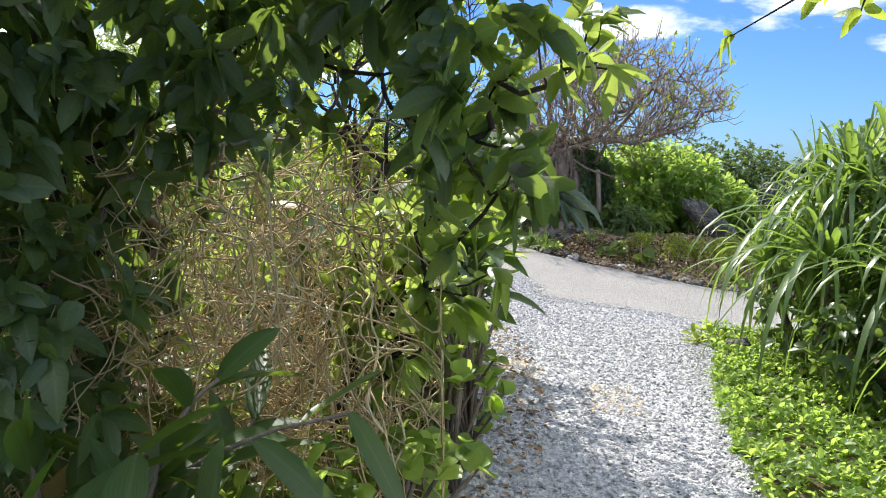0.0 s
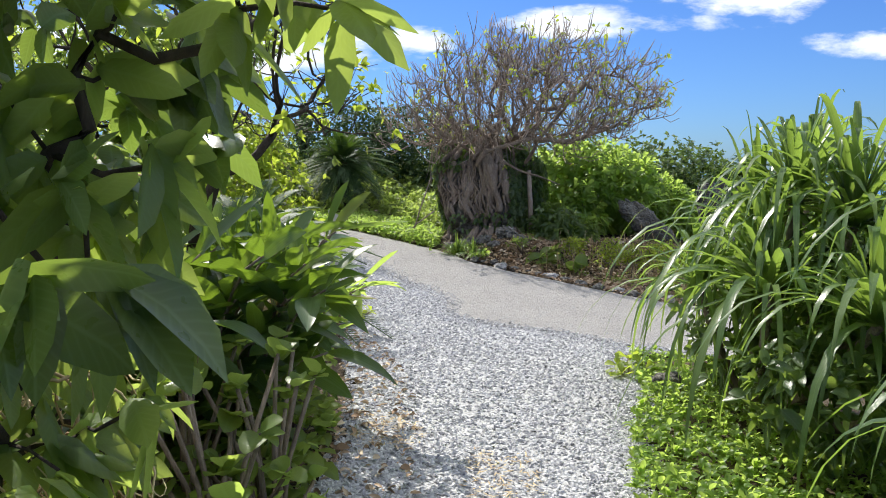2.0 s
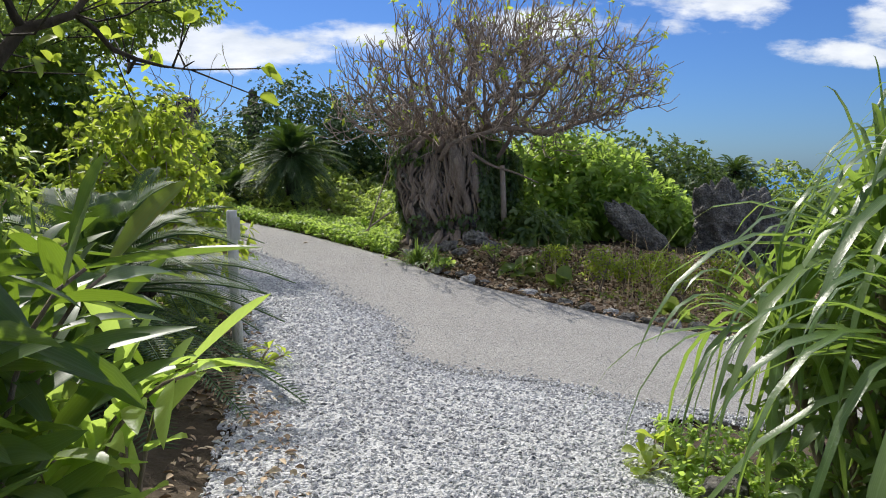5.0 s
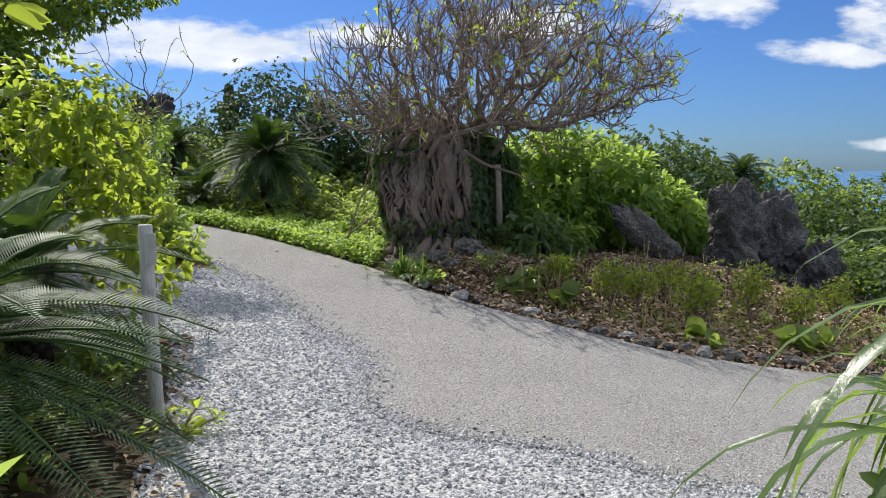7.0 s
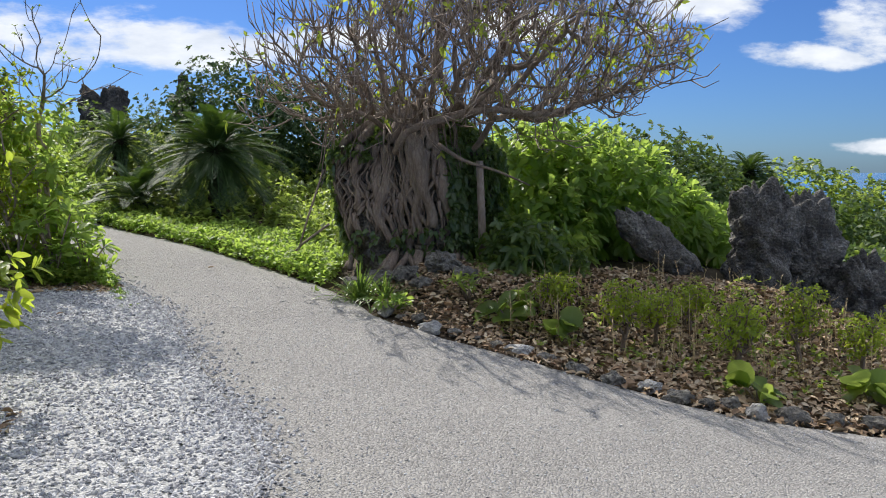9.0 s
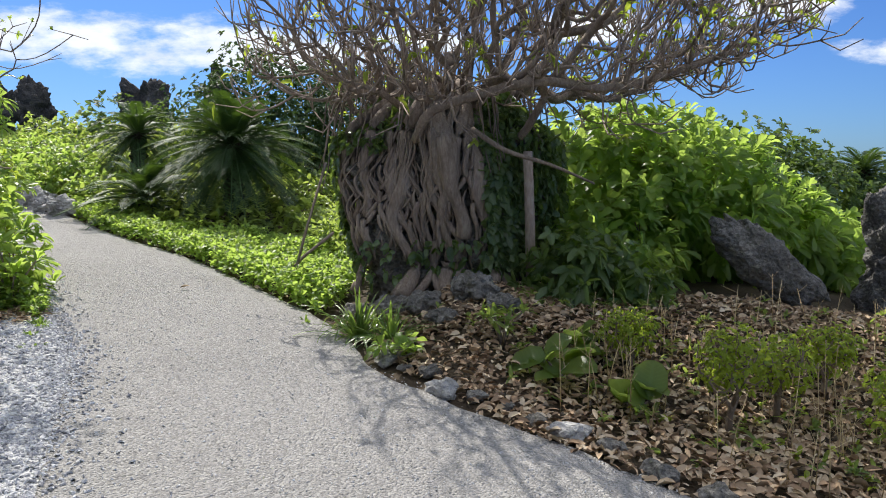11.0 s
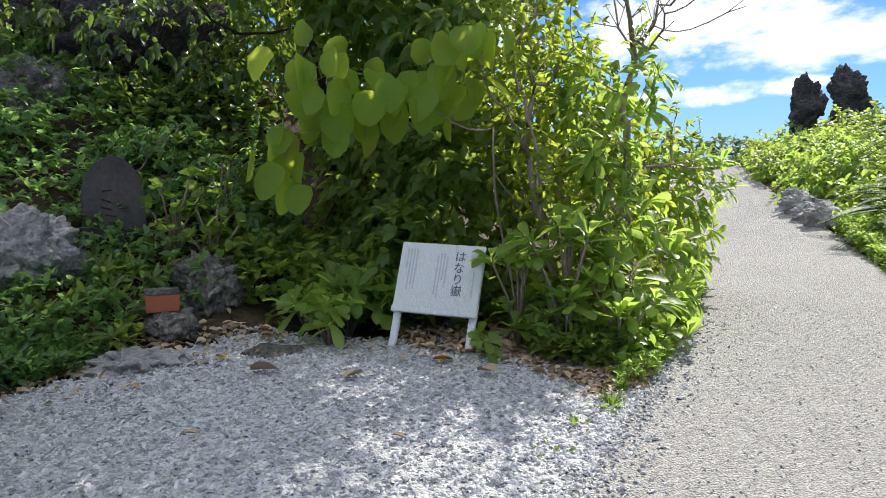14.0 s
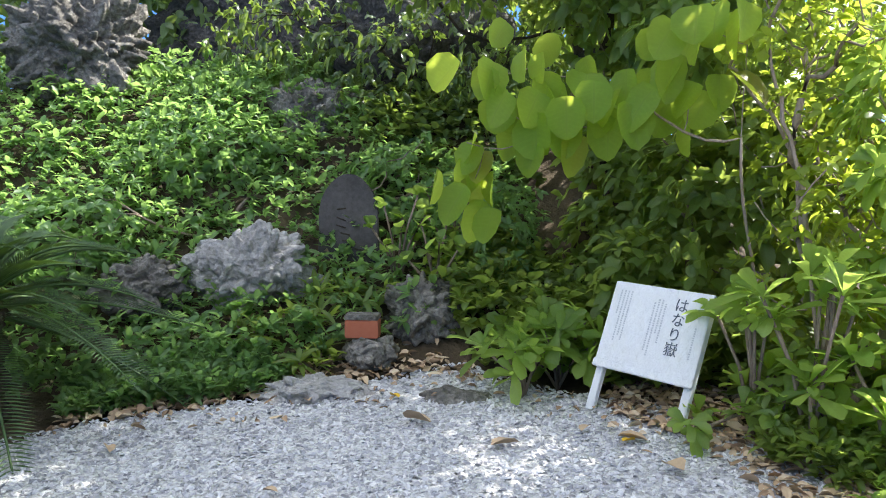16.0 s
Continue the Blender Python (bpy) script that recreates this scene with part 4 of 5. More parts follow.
litter("leaf_litter", "brown dry leaves covering the bank", [(2.0, 15.6), (2.6, 14.8), (3.3, 13.9), (4.6, 12.8), (6.5, 12.6), (9, 13.3), (9, 16.5), (6, 17.8), (3, 17.2), (1.9, 16.6)], 14000, 0.095)
def dry_stalks(poly, n, h):
    """Thin upright dead stalks standing in the litter."""
    acc = Acc()
    for x, y in scatter(poly, n, ROAD_POLY):
        z, hh = gz(x, y) - 0.02, h * RNG.uniform(0.4, 1.1)
        dx, dy = RNG.normal(0, 0.12, 2) * hh
        pts = [(x, y, z), (x + dx * 0.4, y + dy * 0.4, z + hh * 0.5), (x + dx, y + dy, z + hh)]
        tube(acc, pts, [0.004, 0.003, 0.0015], 4)
        for k in range(3):
            t = RNG.uniform(0.4, 0.95)
            p = np.array(pts[0]) + (np.array(pts[2]) - pts[0]) * t
            tube(acc, [p, p + [RNG.normal(0, 0.05), RNG.normal(0, 0.05), 0.07]], [0.002, 0.001], 3)
    tagged(piece("dry_stalks", acc, VINE), "thin dry stalks standing in the leaf litter", "dead weeds", kind="stuff")


dry_stalks([(3.0, 15.0), (4.6, 13.6), (7.5, 13.6), (8.6, 15.2), (7, 17), (4.2, 16.6)], 220, 0.5)
low_cover("sunlit_weeds", "yellow-green weeds among the dry stalks", [(3.6, 14.8), (4.8, 13.6), (8, 13.7), (9, 15.3), (7, 16.5), (4.4, 16.2)], 180, 0.06, 0.025, "oval", GREEN_YELLOW, (0.03, 0.25), 4)
for k in range(24):
    q = spline(ROAD_R[3:10], 24)[k]
    s = RNG.uniform(0.035, 0.115)
    d = RNG.uniform(0.05, 0.26)
    rock("edge_stone", "small grey stone along the lane's edge", (q[0] + d * 0.5, q[1] + d), (s * 1.3, s, s * 0.7), CORAL if k % 4 else CORAL_PALE, k + 20, 3, 0.35, "edge stones", 0.25, RNG.uniform(0, 6))
for x, y, s in ((2.35, 16.6, 0.14), (2.8, 16.65, 0.17), (2.05, 16.85, 0.14), (3.0, 16.35, 0.12), (2.5, 16.2, 0.1), (1.75, 16.95, 0.12)):
    rock("fig_stone", "grey stone at the foot of the fig", (x, y), (s * 1.2, s, s * 0.8), CORAL, s * 90, 4, 0.35, "stones at the fig")
rosette_plant("bright green leafy weed at the lane's edge", (2.12, 15.55), 9, 0.13, 0.05, 9, GREEN_BRIGHT, "roadside_weed", height=0.14, spread=0.17)
for x, y in ((3.3, 15.35), (3.75, 14.95), (3.5, 15.7), (6.1, 13.55), (6.4, 13.75), (4.95, 13.4), (6.25, 13.85)):
    rosette_plant("low plant with a few broad glossy leaves", (x, y), 3, 0.24, 0.17, 4, GREEN_MID, "elephant_ear", shape="round", height=0.16, spread=0.12)
rosette_plant("blue-green tuft of weed in dry leaves", (2.95, 15.75), 8, 0.12, 0.03, 9, GREEN_MID, "roadside_weed", shape="lance", height=0.3, spread=0.2)


def grass_tuft(label, at, k, ln, mat=GREEN_STRAP, w=0.02, name="grass_tuft", rad=0.08):
    acc = Acc()
    a = RNG.uniform(0, 6.28, k)
    el = np.radians(RNG.uniform(25, 88, k))
    D = np.stack([np.cos(a) * np.cos(el), np.sin(a) * np.cos(el), np.sin(el)], 1)
    N = np.stack([-np.cos(a) * np.sin(el), -np.sin(a) * np.sin(el), np.cos(el)], 1)
    P = np.array([at[0], at[1], 0]) + D * [rad, rad, 0]
    P[:, 2] = terrain(P[:, 0], P[:, 1]) - 0.01
    leaves(acc, P, D, N, ln * RNG.uniform(0.5, 1.1, k), w, "strap", RNG.uniform(0.25, 0.7, k), 0.2, 0.6)
    return tagged(piece(name, acc, mat), label, "grass", "grass tufts", "stuff")


for x, y, k, ln in ((1.8, 16.3, 110, 0.72), (2.08, 16.05, 90, 0.62), (1.3, 16.72, 14, 0.14), (-0.72, 16.1, 30, 0.16), (-0.62, 15.75, 16, 0.12), (-0.45, 15.45, 10, 0.1), (-1.0, 16.6, 30, 0.2)):
    grass_tuft("tuft of arching grass at the lane's edge", (x, y), k, ln)
verge = [(1.4, 16.95), (1.0, 17.45), (0.4, 18.3), (-0.44, 19.5), (-1.56, 20.85), (-3.45, 23.07), (-3.0, 23.6), (-0.8, 21.6), (1.2, 20.6), (1.7, 18.9), (1.5, 17.6)]
low_cover("verge_plants", "bright green creeping plants on the verge", verge, 5200, 0.075, 0.035, "oval", GREEN_BRIGHT, (0.02, 0.36), 5)
litter("verge_litter", "dry leaves along the verge", verge, 350, 0.06)
low_cover("bank_herbs", "mixed green herbs and grass behind the fig", [(1.2, 19.6), (0.5, 21.5), (1.5, 25), (4, 24), (3.4, 20)], 3200, 0.12, 0.04, "oval", GREEN_MID, (0.05, 0.7), 5)

# ---------------------------------------------------------------- beyond the bend
low_cover("rise_herbs", "green herbs and creepers covering the rise", [(-4.2, 24.2), (-1.2, 21.6), (1.5, 21.5), (4, 24), (4, 28), (-2, 30), (-9, 31), (-8.5, 28)], 6000, 0.15, 0.06, "oval", GREEN_MID, (0.03, 0.7), 5)
low_cover("seaward_scrub", "low sunlit scrub falling towards the sea", [(9.5, 15.4), (9.3, 18), (8, 20.5), (9, 25), (18, 24), (24, 16), (14, 15.6)], 6000, 0.16, 0.07, "oval", GREEN_FAR, (0.1, 0.9), 5)
cycad("dark old sago cycad with a dense feathery crown", (-0.75, 23.0), 1.25, 120, 1.5, (4, 150))
cycad("low dark sago cycad beside the lane", (-2.2, 23.1), 0.3, 56, 1.25, (10, 115))
cycad("sago cycad on the rise", (-3.2, 25.6), 1.0, 56, 1.15, (15, 140))
cycad("sago cycad with a brown cone on the ridge", (12.6, 27.6), 1.75, 60, 1.15, (15, 140))
shrub("lane_shrub", "light green herbaceous shrub beside the lane", "shrub", [(-4.6, 25.6, 1.2, 1.1, 1.2, 0.8), (-3.4, 24.4, 0.9, 0.7, 0.8, 0.55), (-6.2, 27.5, 1.4, 1.3, 1.2, 0.9)], 1700, 5, 0.13, 0.05, "oval", GREEN_BRIGHT, (-4.6, 25.4), 40)
for x, y, s in ((-4.55, 24.2, 0.3), (-4.1, 23.75, 0.26), (-3.75, 23.45, 0.3), (-3.45, 23.35, 0.2), (-5.0, 24.75, 0.24)):
    rock("roadside_boulder", "pale grey boulder at the bend", (x, y), (s * 1.0, s * 0.75, s * 0.6), CORAL_PALE, s * 77, 4, 0.35, "boulders at the bend")
for x, y, z, sx, sz, sd in ((-8.3, 30.5, 2.9, 0.36, 0.75, 2), (-8.8, 33.3, 3.3, 0.5, 0.8, 4), (-5.75, 33.6, 3.2, 0.72, 1.1, 6), (-6.6, 28.4, 1.0, 0.9, 0.8, 11), (-2.4, 28.6, 3.1, 0.28, 0.7, 12)):
    rock("rock_spire", "dark weathered coral rock spire above the scrub", (x, y, z), (sx, sx * 0.8, sz), CORAL_DARK, sd, 5, 0.42, "rock spires", jag=1.4)
for k, (x, y, z, r, h) in enumerate([(-1.0, 28.2, 2.5, 1.7, 2.1), (1.3, 27.8, 2.3, 1.8, 1.7), (-4.6, 30.5, 1.9, 2.0, 1.4), (-7.2, 31.8, 1.7, 1.8, 1.4), (-10.8, 31, 1.1, 2.2, 1.3), (3.4, 26.5, 1.5, 1.8, 1.4),
                                    (6.8, 26.5, 1.2, 2.0, 1.5), (9.6, 27.6, 1.0, 2.0, 1.7), (11.2, 29, 0.7, 2.0, 1.6), (14.2, 28, 0.3, 2.2, 1.5), (17, 27, -0.3, 2.4, 1.5), (11.5, 22.5, -0.3, 1.7, 1.2), (14.5, 23, -0.8, 2.2, 1.3),
                                    (10.8, 19.5, -0.8, 1.3, 0.9), (13, 18, -1.5, 2.0, 1.0), (17.5, 20, -1.8, 2.4, 1.6), (-13.5, 27, 0.8, 2.0, 1.2), (21, 24, -2, 3, 2)]):
    shrub("scrub_bush", "dense dark green coastal scrub bush" if k not in (0, 1) else "tall dark rounded scrub bush", "shrub",
          [(x, y, z, r, r, h), (x + r * 0.5, y - r * 0.5, z - 0.4, r * 0.8, r * 0.8, h * 0.8), (x - r * 0.6, y - r * 0.3, z - 0.3, r * 0.7, r * 0.7, h * 0.75)],
          1900 if k > 1 else 3600, 5, 0.16 if k > 1 else 0.11, 0.075 if k > 1 else 0.05, "oval", GREEN_MID if k in (3, 9, 13) else GREEN_CYCAD if k < 2 else GREEN_FAR, (x, y), 30, inner=0.6, group="far scrub")

# ---------------------------------------------------------------- the sign and the big bush
def signboard():
    root = thing("signboard", "low white wooden sign with brush lettering, leaning back under a bush", "sign")
    tl, tr, bl, br = (Vector(p) for p in ((-2.577, 15.958, 0.935), (-2.095, 16.30, 0.915), (-2.45, 15.815, 0.487), (-1.985, 16.165, 0.475)))
    X = (tr - tl + br - bl).normalized()
    Y = ((tl - bl) + (tr - br))
    Y = (Y - X * Y.dot(X)).normalized()
    Z = X.cross(Y)
    c = (tl + tr + bl + br) / 4
    w, h = 0.60, 0.475
    m = Matrix((X, Y, Z)).transposed().to_4x4()
    m.translation = c

    def slab(name, x0, x1, y0, y1, z0, z1, mat, label="", bev=0.004):
        bm = bmesh.new()
        bmesh.ops.create_cube(bm, size=1.0)
        for v in bm.verts:
            v.co = Vector((x0 + (v.co.x + 0.5) * (x1 - x0), y0 + (v.co.y + 0.5) * (y1 - y0), z0 + (v.co.z + 0.5) * (z1 - z0)))
        bmesh.ops.bevel(bm, geom=bm.edges[:], offset=bev, segments=2, affect="EDGES")
        bmesh.ops.transform(bm, matrix=m, verts=bm.verts)
        return part(name, bm, mat, root, label)

    face = slab("board", -w / 2, w / 2, -h / 2 + 0.02, h / 2, -0.012, 0.012, WHITE_PAINT, "white painted board")
    slab("rail", -w / 2 - 0.005, w / 2 + 0.005, -h / 2 - 0.02, -h / 2 + 0.022, -0.02, 0.022, WHITE_PAINT)
    for sx in (-1, 1):
        x = sx * (w / 2 - 0.03)
        slab("leg", x - 0.024, x + 0.024, -h / 2 - 0.26, h / 2 - 0.05, -0.05, -0.013, WHITE_PAINT, "weathered white leg")
    for k, ch in enumerate("はなり嶽"):
        cu = bpy.data.curves.new("letter", "FONT")
        cu.body, cu.size, cu.extrude, cu.align_x, cu.align_y = ch, 0.08, 0.0012, "CENTER", "CENTER"
        tmp = bpy.data.objects.new("letter", cu)
        scene.collection.objects.link(tmp)
        dg = bpy.context.evaluated_depsgraph_get()
        me = bpy.data.meshes.new_from_object(tmp.evaluated_get(dg))
        bpy.data.objects.remove(tmp)
        me.transform(m @ Matrix.Translation((0.135, 0.15 - 0.08 * k, 0.0145)))
        me.materials.clear()
        me.materials.append(INK)
        ob = new("letter", me)
        ob.parent = face
    for x, y0, y1 in [(-0.245, 0.06, 0.19), (-0.222, -0.10, 0.19), (-0.2, -0.06, 0.19), (-0.178, -0.09, 0.19), (0.0, -0.14, 0.17), (0.022, -0.02, 0.17), (0.044, -0.06, 0.15), (-0.022, -0.12, 0.15), (0.245, -0.12, 0.05)]:
        acc = Acc()
        y = y1
        while y > y0:
            s = RNG.uniform(0.007, 0.011)
            V = [m @ Vector(q) for q in ((x - 0.005, y - s, 0.0142), (x + 0.005, y - s, 0.0142), (x + 0.005, y, 0.0142), (x - 0.005, y, 0.0142))]
            acc.add([tuple(q) for q in V], [(0, 1, 2), (0, 2, 3)])
            y -= s + 0.004
        piece("text_column", acc, INK_PALE, face, "column of faded small writing", False)
    return root


signboard()

shrub("roadside_bush", "tall tangled bush of small yellow-green leaves beside the lane", "shrub",
      [(-2.15, 17.0, 1.35, 0.56, 0.5, 0.95), (-2.0, 17.4, 0.95, 0.45, 0.5, 0.75), (-2.6, 17.4, 1.9, 0.75, 0.65, 0.75), (-2.7, 18.4, 1.3, 0.65, 0.8, 0.95), (-2.2, 16.75, 2.4, 0.6, 0.4, 0.35)],
      1350, 5, 0.075, 0.03, "oval", GREEN_YELLOW, (-1.95, 16.95), 330, TWIG, 0.0045, inner=0.25)
shrub("naupaka_bush", "bright green seaside bush with rosettes of spoon leaves", "shrub",
      [(-1.75, 17.1, 1.25, 0.34, 0.36, 0.6), (-1.95, 17.3, 2.05, 0.45, 0.45, 0.38), (-1.65, 17.5, 0.7, 0.28, 0.35, 0.4), (-2.6, 18.8, 1.2, 0.5, 0.6, 0.6)],
      250, 9, 0.15, 0.05, "spoon", GREEN_BRIGHT, (-1.7, 17.1), 60, TWIG, 0.004, up=0.8)
shrub("back_bush", "dense dark broad-leaved thicket behind the sign", "shrub",
      [(-3.2, 16.9, 1.2, 0.75, 0.6, 0.9), (-3.9, 16.6, 1.1, 0.7, 0.6, 0.75), (-4.5, 17.0, 1.9, 1.0, 0.8, 0.8), (-3.7, 17.8, 1.8, 0.9, 0.7, 0.8), (-3.1, 16.3, 0.7, 0.45, 0.35, 0.5), (-3.8, 16.4, 2.9, 0.8, 0.6, 0.6), (-3.1, 16.6, 2.5, 0.5, 0.4, 0.4)],
      2900, 5, 0.12, 0.06, "oval", GREEN_MID, (-3.5, 17.0), 60)
# the highest lobes lie out of view and are added to shade the gravel
shrub("canopy_tree", "spreading evergreen tree with small dark leaves over the shrine", "tree",
      [(-4.7, 16.4, 3.2, 1.0, 0.8, 0.5), (-3.9, 17.5, 3.6, 1.2, 0.9, 0.8), (-2.6, 17.0, 3.9, 0.9, 0.7, 0.4), (-1.9, 17.4, 4.2, 0.7, 0.7, 0.35), (-3.3, 16.4, 4.1, 0.9, 0.8, 0.4), (-4.2, 15.2, 3.1, 0.8, 0.6, 0.35), (-3.5, 15.4, 3.5, 0.8, 0.6, 0.3), (-7.0, 17.0, 3.6, 1.1, 1.1, 1.1), (-5.3, 18.6, 3.0, 1.1, 1.0, 1.3), (-3.4, 17.6, 4.1, 1.2, 0.8, 0.7), (-2.7, 17.8, 4.5, 1.0, 0.7, 0.5), (-4.6, 16.4, 4.4, 1.4, 1.2, 1.1)],
      7200, 5, 0.09, 0.04, "oval", GREEN_MID, (-5.2, 16.6), 160, DARK_BARK, 0.006)


def sea_grape():
    root = thing("sea_grape", "branch of a sapling with large round lime-green leaves", "sapling")
    acc, lf = Acc(), Acc()
    base = np.array([-2.35, 16.75, gz(-2.35, 16.75) - 0.03])
    tips = [(-2.71, 15.21, 2.15), (-2.67, 15.44, 2.12), (-2.72, 15.31, 1.91), (-2.76, 15.11, 1.71), (-2.76, 15.16, 1.5), (-2.61, 15.7, 2.09), (-2.59, 15.83, 1.87), (-2.53, 16.0, 1.96), (-2.46, 16.1, 2.2), (-2.42, 16.28, 1.96), (-2.34, 16.33, 2.34), (-2.27, 16.52, 2.21), (-2.66, 15.59, 1.84)]
    ends = branching(acc, [base, base + [0.02, -0.05, 0.5], base + [0, -0.15, 1.0]], np.array(tips), 0.0028, 0.08)
    P = np.repeat(np.array(tips), 5, 0) + RNG.normal(0, 0.10, (len(tips) * 5, 3))
    D = RNG.normal(0, 0.32, P.shape) + np.array([0.15, -0.3, -0.9])
    leaves(lf, P, D, np.array([0.85, -0.4, 0.25]) + RNG.normal(0, 0.6, P.shape), 0.21 * RNG.uniform(0.7, 1.15, len(P)), 0.195 * RNG.uniform(0.7, 1.1, len(P)), "round", RNG.uniform(0.1, 0.5, len(P)), 0.2, 0.9)
    piece("stem", acc, TWIG, root)
    piece("foliage", lf, GRAPE, root)


sea_grape()


def bare_sapling(label, base, tips, leafy, r=0.004, mat=GREEN_MID, bark=DARK_BARK, name="sapling", L=0.05, trunk=None):
    root = thing(name, label, "tree", "bare saplings")
    acc, lf = Acc(), Acc()
    b = np.array([base[0], base[1], gz(base[0], base[1]) - 0.05])
    c = np.mean(tips, 0)
    ends = branching(acc, trunk or [b, b + (c - b) * [0.3, 0.3, 0.35], b + (c - b) * [0.55, 0.55, 0.6]], np.array(tips), r, 0.09, 6, 2.0)
    P, O = [], []
    for p, d in ends:
        for k in range(2):
            q = unit(d + RNG.normal(0, 0.5, 3) + UP * 0.3)
            e = p + q * RNG.uniform(0.08, 0.25)
            tube(acc, [p, e], [r, r * 0.6], 4)
            if RNG.uniform() < leafy:
                P += [e]
                O += [q]
    piece("branchwork", acc, bark, root)
    if P:
        whorls(lf, np.array(P), np.array(O), 4, L, L * 0.42, "oval", (25, 90), 0.3)
        piece("foliage", lf, mat, root)


k = 34
bare_sapling("slim sapling with bare twigs and a few small leaves", (-1.9, 17.5),
             np.stack([-1.75 + RNG.normal(0, 0.36, k), 17.4 + RNG.normal(0, 0.25, k), 2.3 + RNG.uniform(0, 1.25, k)], 1), 0.5, 0.0045, bark=TWIG)
k = 230
bare_sapling("small leaning tree with crooked dark limbs and young leaves", (-0.85, 6.6),
             np.stack([RNG.uniform(-1.5, 0.45, k), 6.4 + RNG.normal(0, 0.4, k), 1.85 + RNG.uniform(0, 1.2, k)], 1), 0.75, 0.0032, GREEN_YELLOW, DARK_BARK, "small_tree", 0.07,
             [(-0.75, 6.7, gz(-0.75, 6.7) - 0.05), (-0.66, 6.6, 0.7), (-0.52, 6.4, 1.25), (-0.33, 6.2, 1.62)])

# plants round the sign
for x, y, hd, L in ((-2.72, 15.45, 8, 0.19), (-2.95, 15.72, 9, 0.2), (-3.2, 15.5, 7, 0.19), (-2.85, 16.05, 8, 0.19), (-1.9, 16.14, 4, 0.13), (-1.75, 16.5, 6, 0.15), (-1.5, 16.6, 5, 0.15), (-1.2, 17.0, 4, 0.14)):
    rosette_plant("seaside plant with rosettes of bright spoon-shaped leaves", (x, y), hd, L, L * 0.36, 12, height=0.34 if hd > 4 else 0.16, spread=0.24)
mound = [(-1.75, 16.35), (-1.45, 16.25), (-1.1, 16.5), (-1.15, 16.85), (-1.5, 16.95), (-1.8, 16.75)]
low_cover("leafy_mound", "dense mound of small dark green leaves on the gravel", mound, 420, 0.075, 0.03, "oval", GREEN_MID, (0.05, 0.3), 6)
low_cover("edge_weeds", "low weeds between gravel and lane", [(-0.75, 16.2), (-1.0, 16.4), (-2.6, 18.9), (-2.9, 19.5), (-2.2, 19.0), (-1.2, 17.4)], 600, 0.06, 0.028, "oval", GREEN_BRIGHT, (0.02, 0.16), 6)
litter("bush_litter", "brown dry leaves under the bush and along the gravel", [(-2.9, 16.0), (-2.3, 15.85), (-1.6, 16.15), (-0.9, 16.1), (-0.75, 16.5), (-1.6, 17.1), (-2.6, 16.8)], 1300, 0.08)
litter("gravel_litter", "scattered dry leaves at the gravel's edge", [(-3.6, 15.3), (-2.6, 13.1), (-2.2, 13.2), (-2.7, 15.1), (-1.6, 15.9), (-2.4, 16.1)], 110, 0.07)
for x, y, s, a in ((-2.34, 14.74, 0.2, 40), (-1.87, 15.12, 0.15, 100), (-1.54, 15.84, 0.16, 10), (-1.9, 15.75, 0.15, 70), (-0.95, 14.9, 0.07, 20), (-2.75, 14.2, 0.08, 10), (-1.5, 14.1, 0.07, 70), (-2.1, 13.3, 0.1, 20), (-2.0, 15.6, 0.1, 140)):
    fallen_leaf("curled brown dry leaf on pale gravel", (x, y), s, turn=a)
YELLOW = island_material("yellow_leaf", [(0.0, (0.62, 0.36, 0.02)), (1.0, (0.75, 0.5, 0.04))], 0.6)
for x, y, s, a in ((-2.783, 14.68, 0.09, 30), (-1.83, 15.75, 0.08, 110)):
    fallen_leaf("yellow fallen leaf on gravel", (x, y), s, YELLOW, a)
fallen_leaf("dark curled leaf on the lane", (-0.085, 17.71), 0.09, turn=15, lift=0.035)
fallen_leaf("pale dry leaf on the lane", (2.55, 15.1), 0.1, turn=-10, lift=0.04)

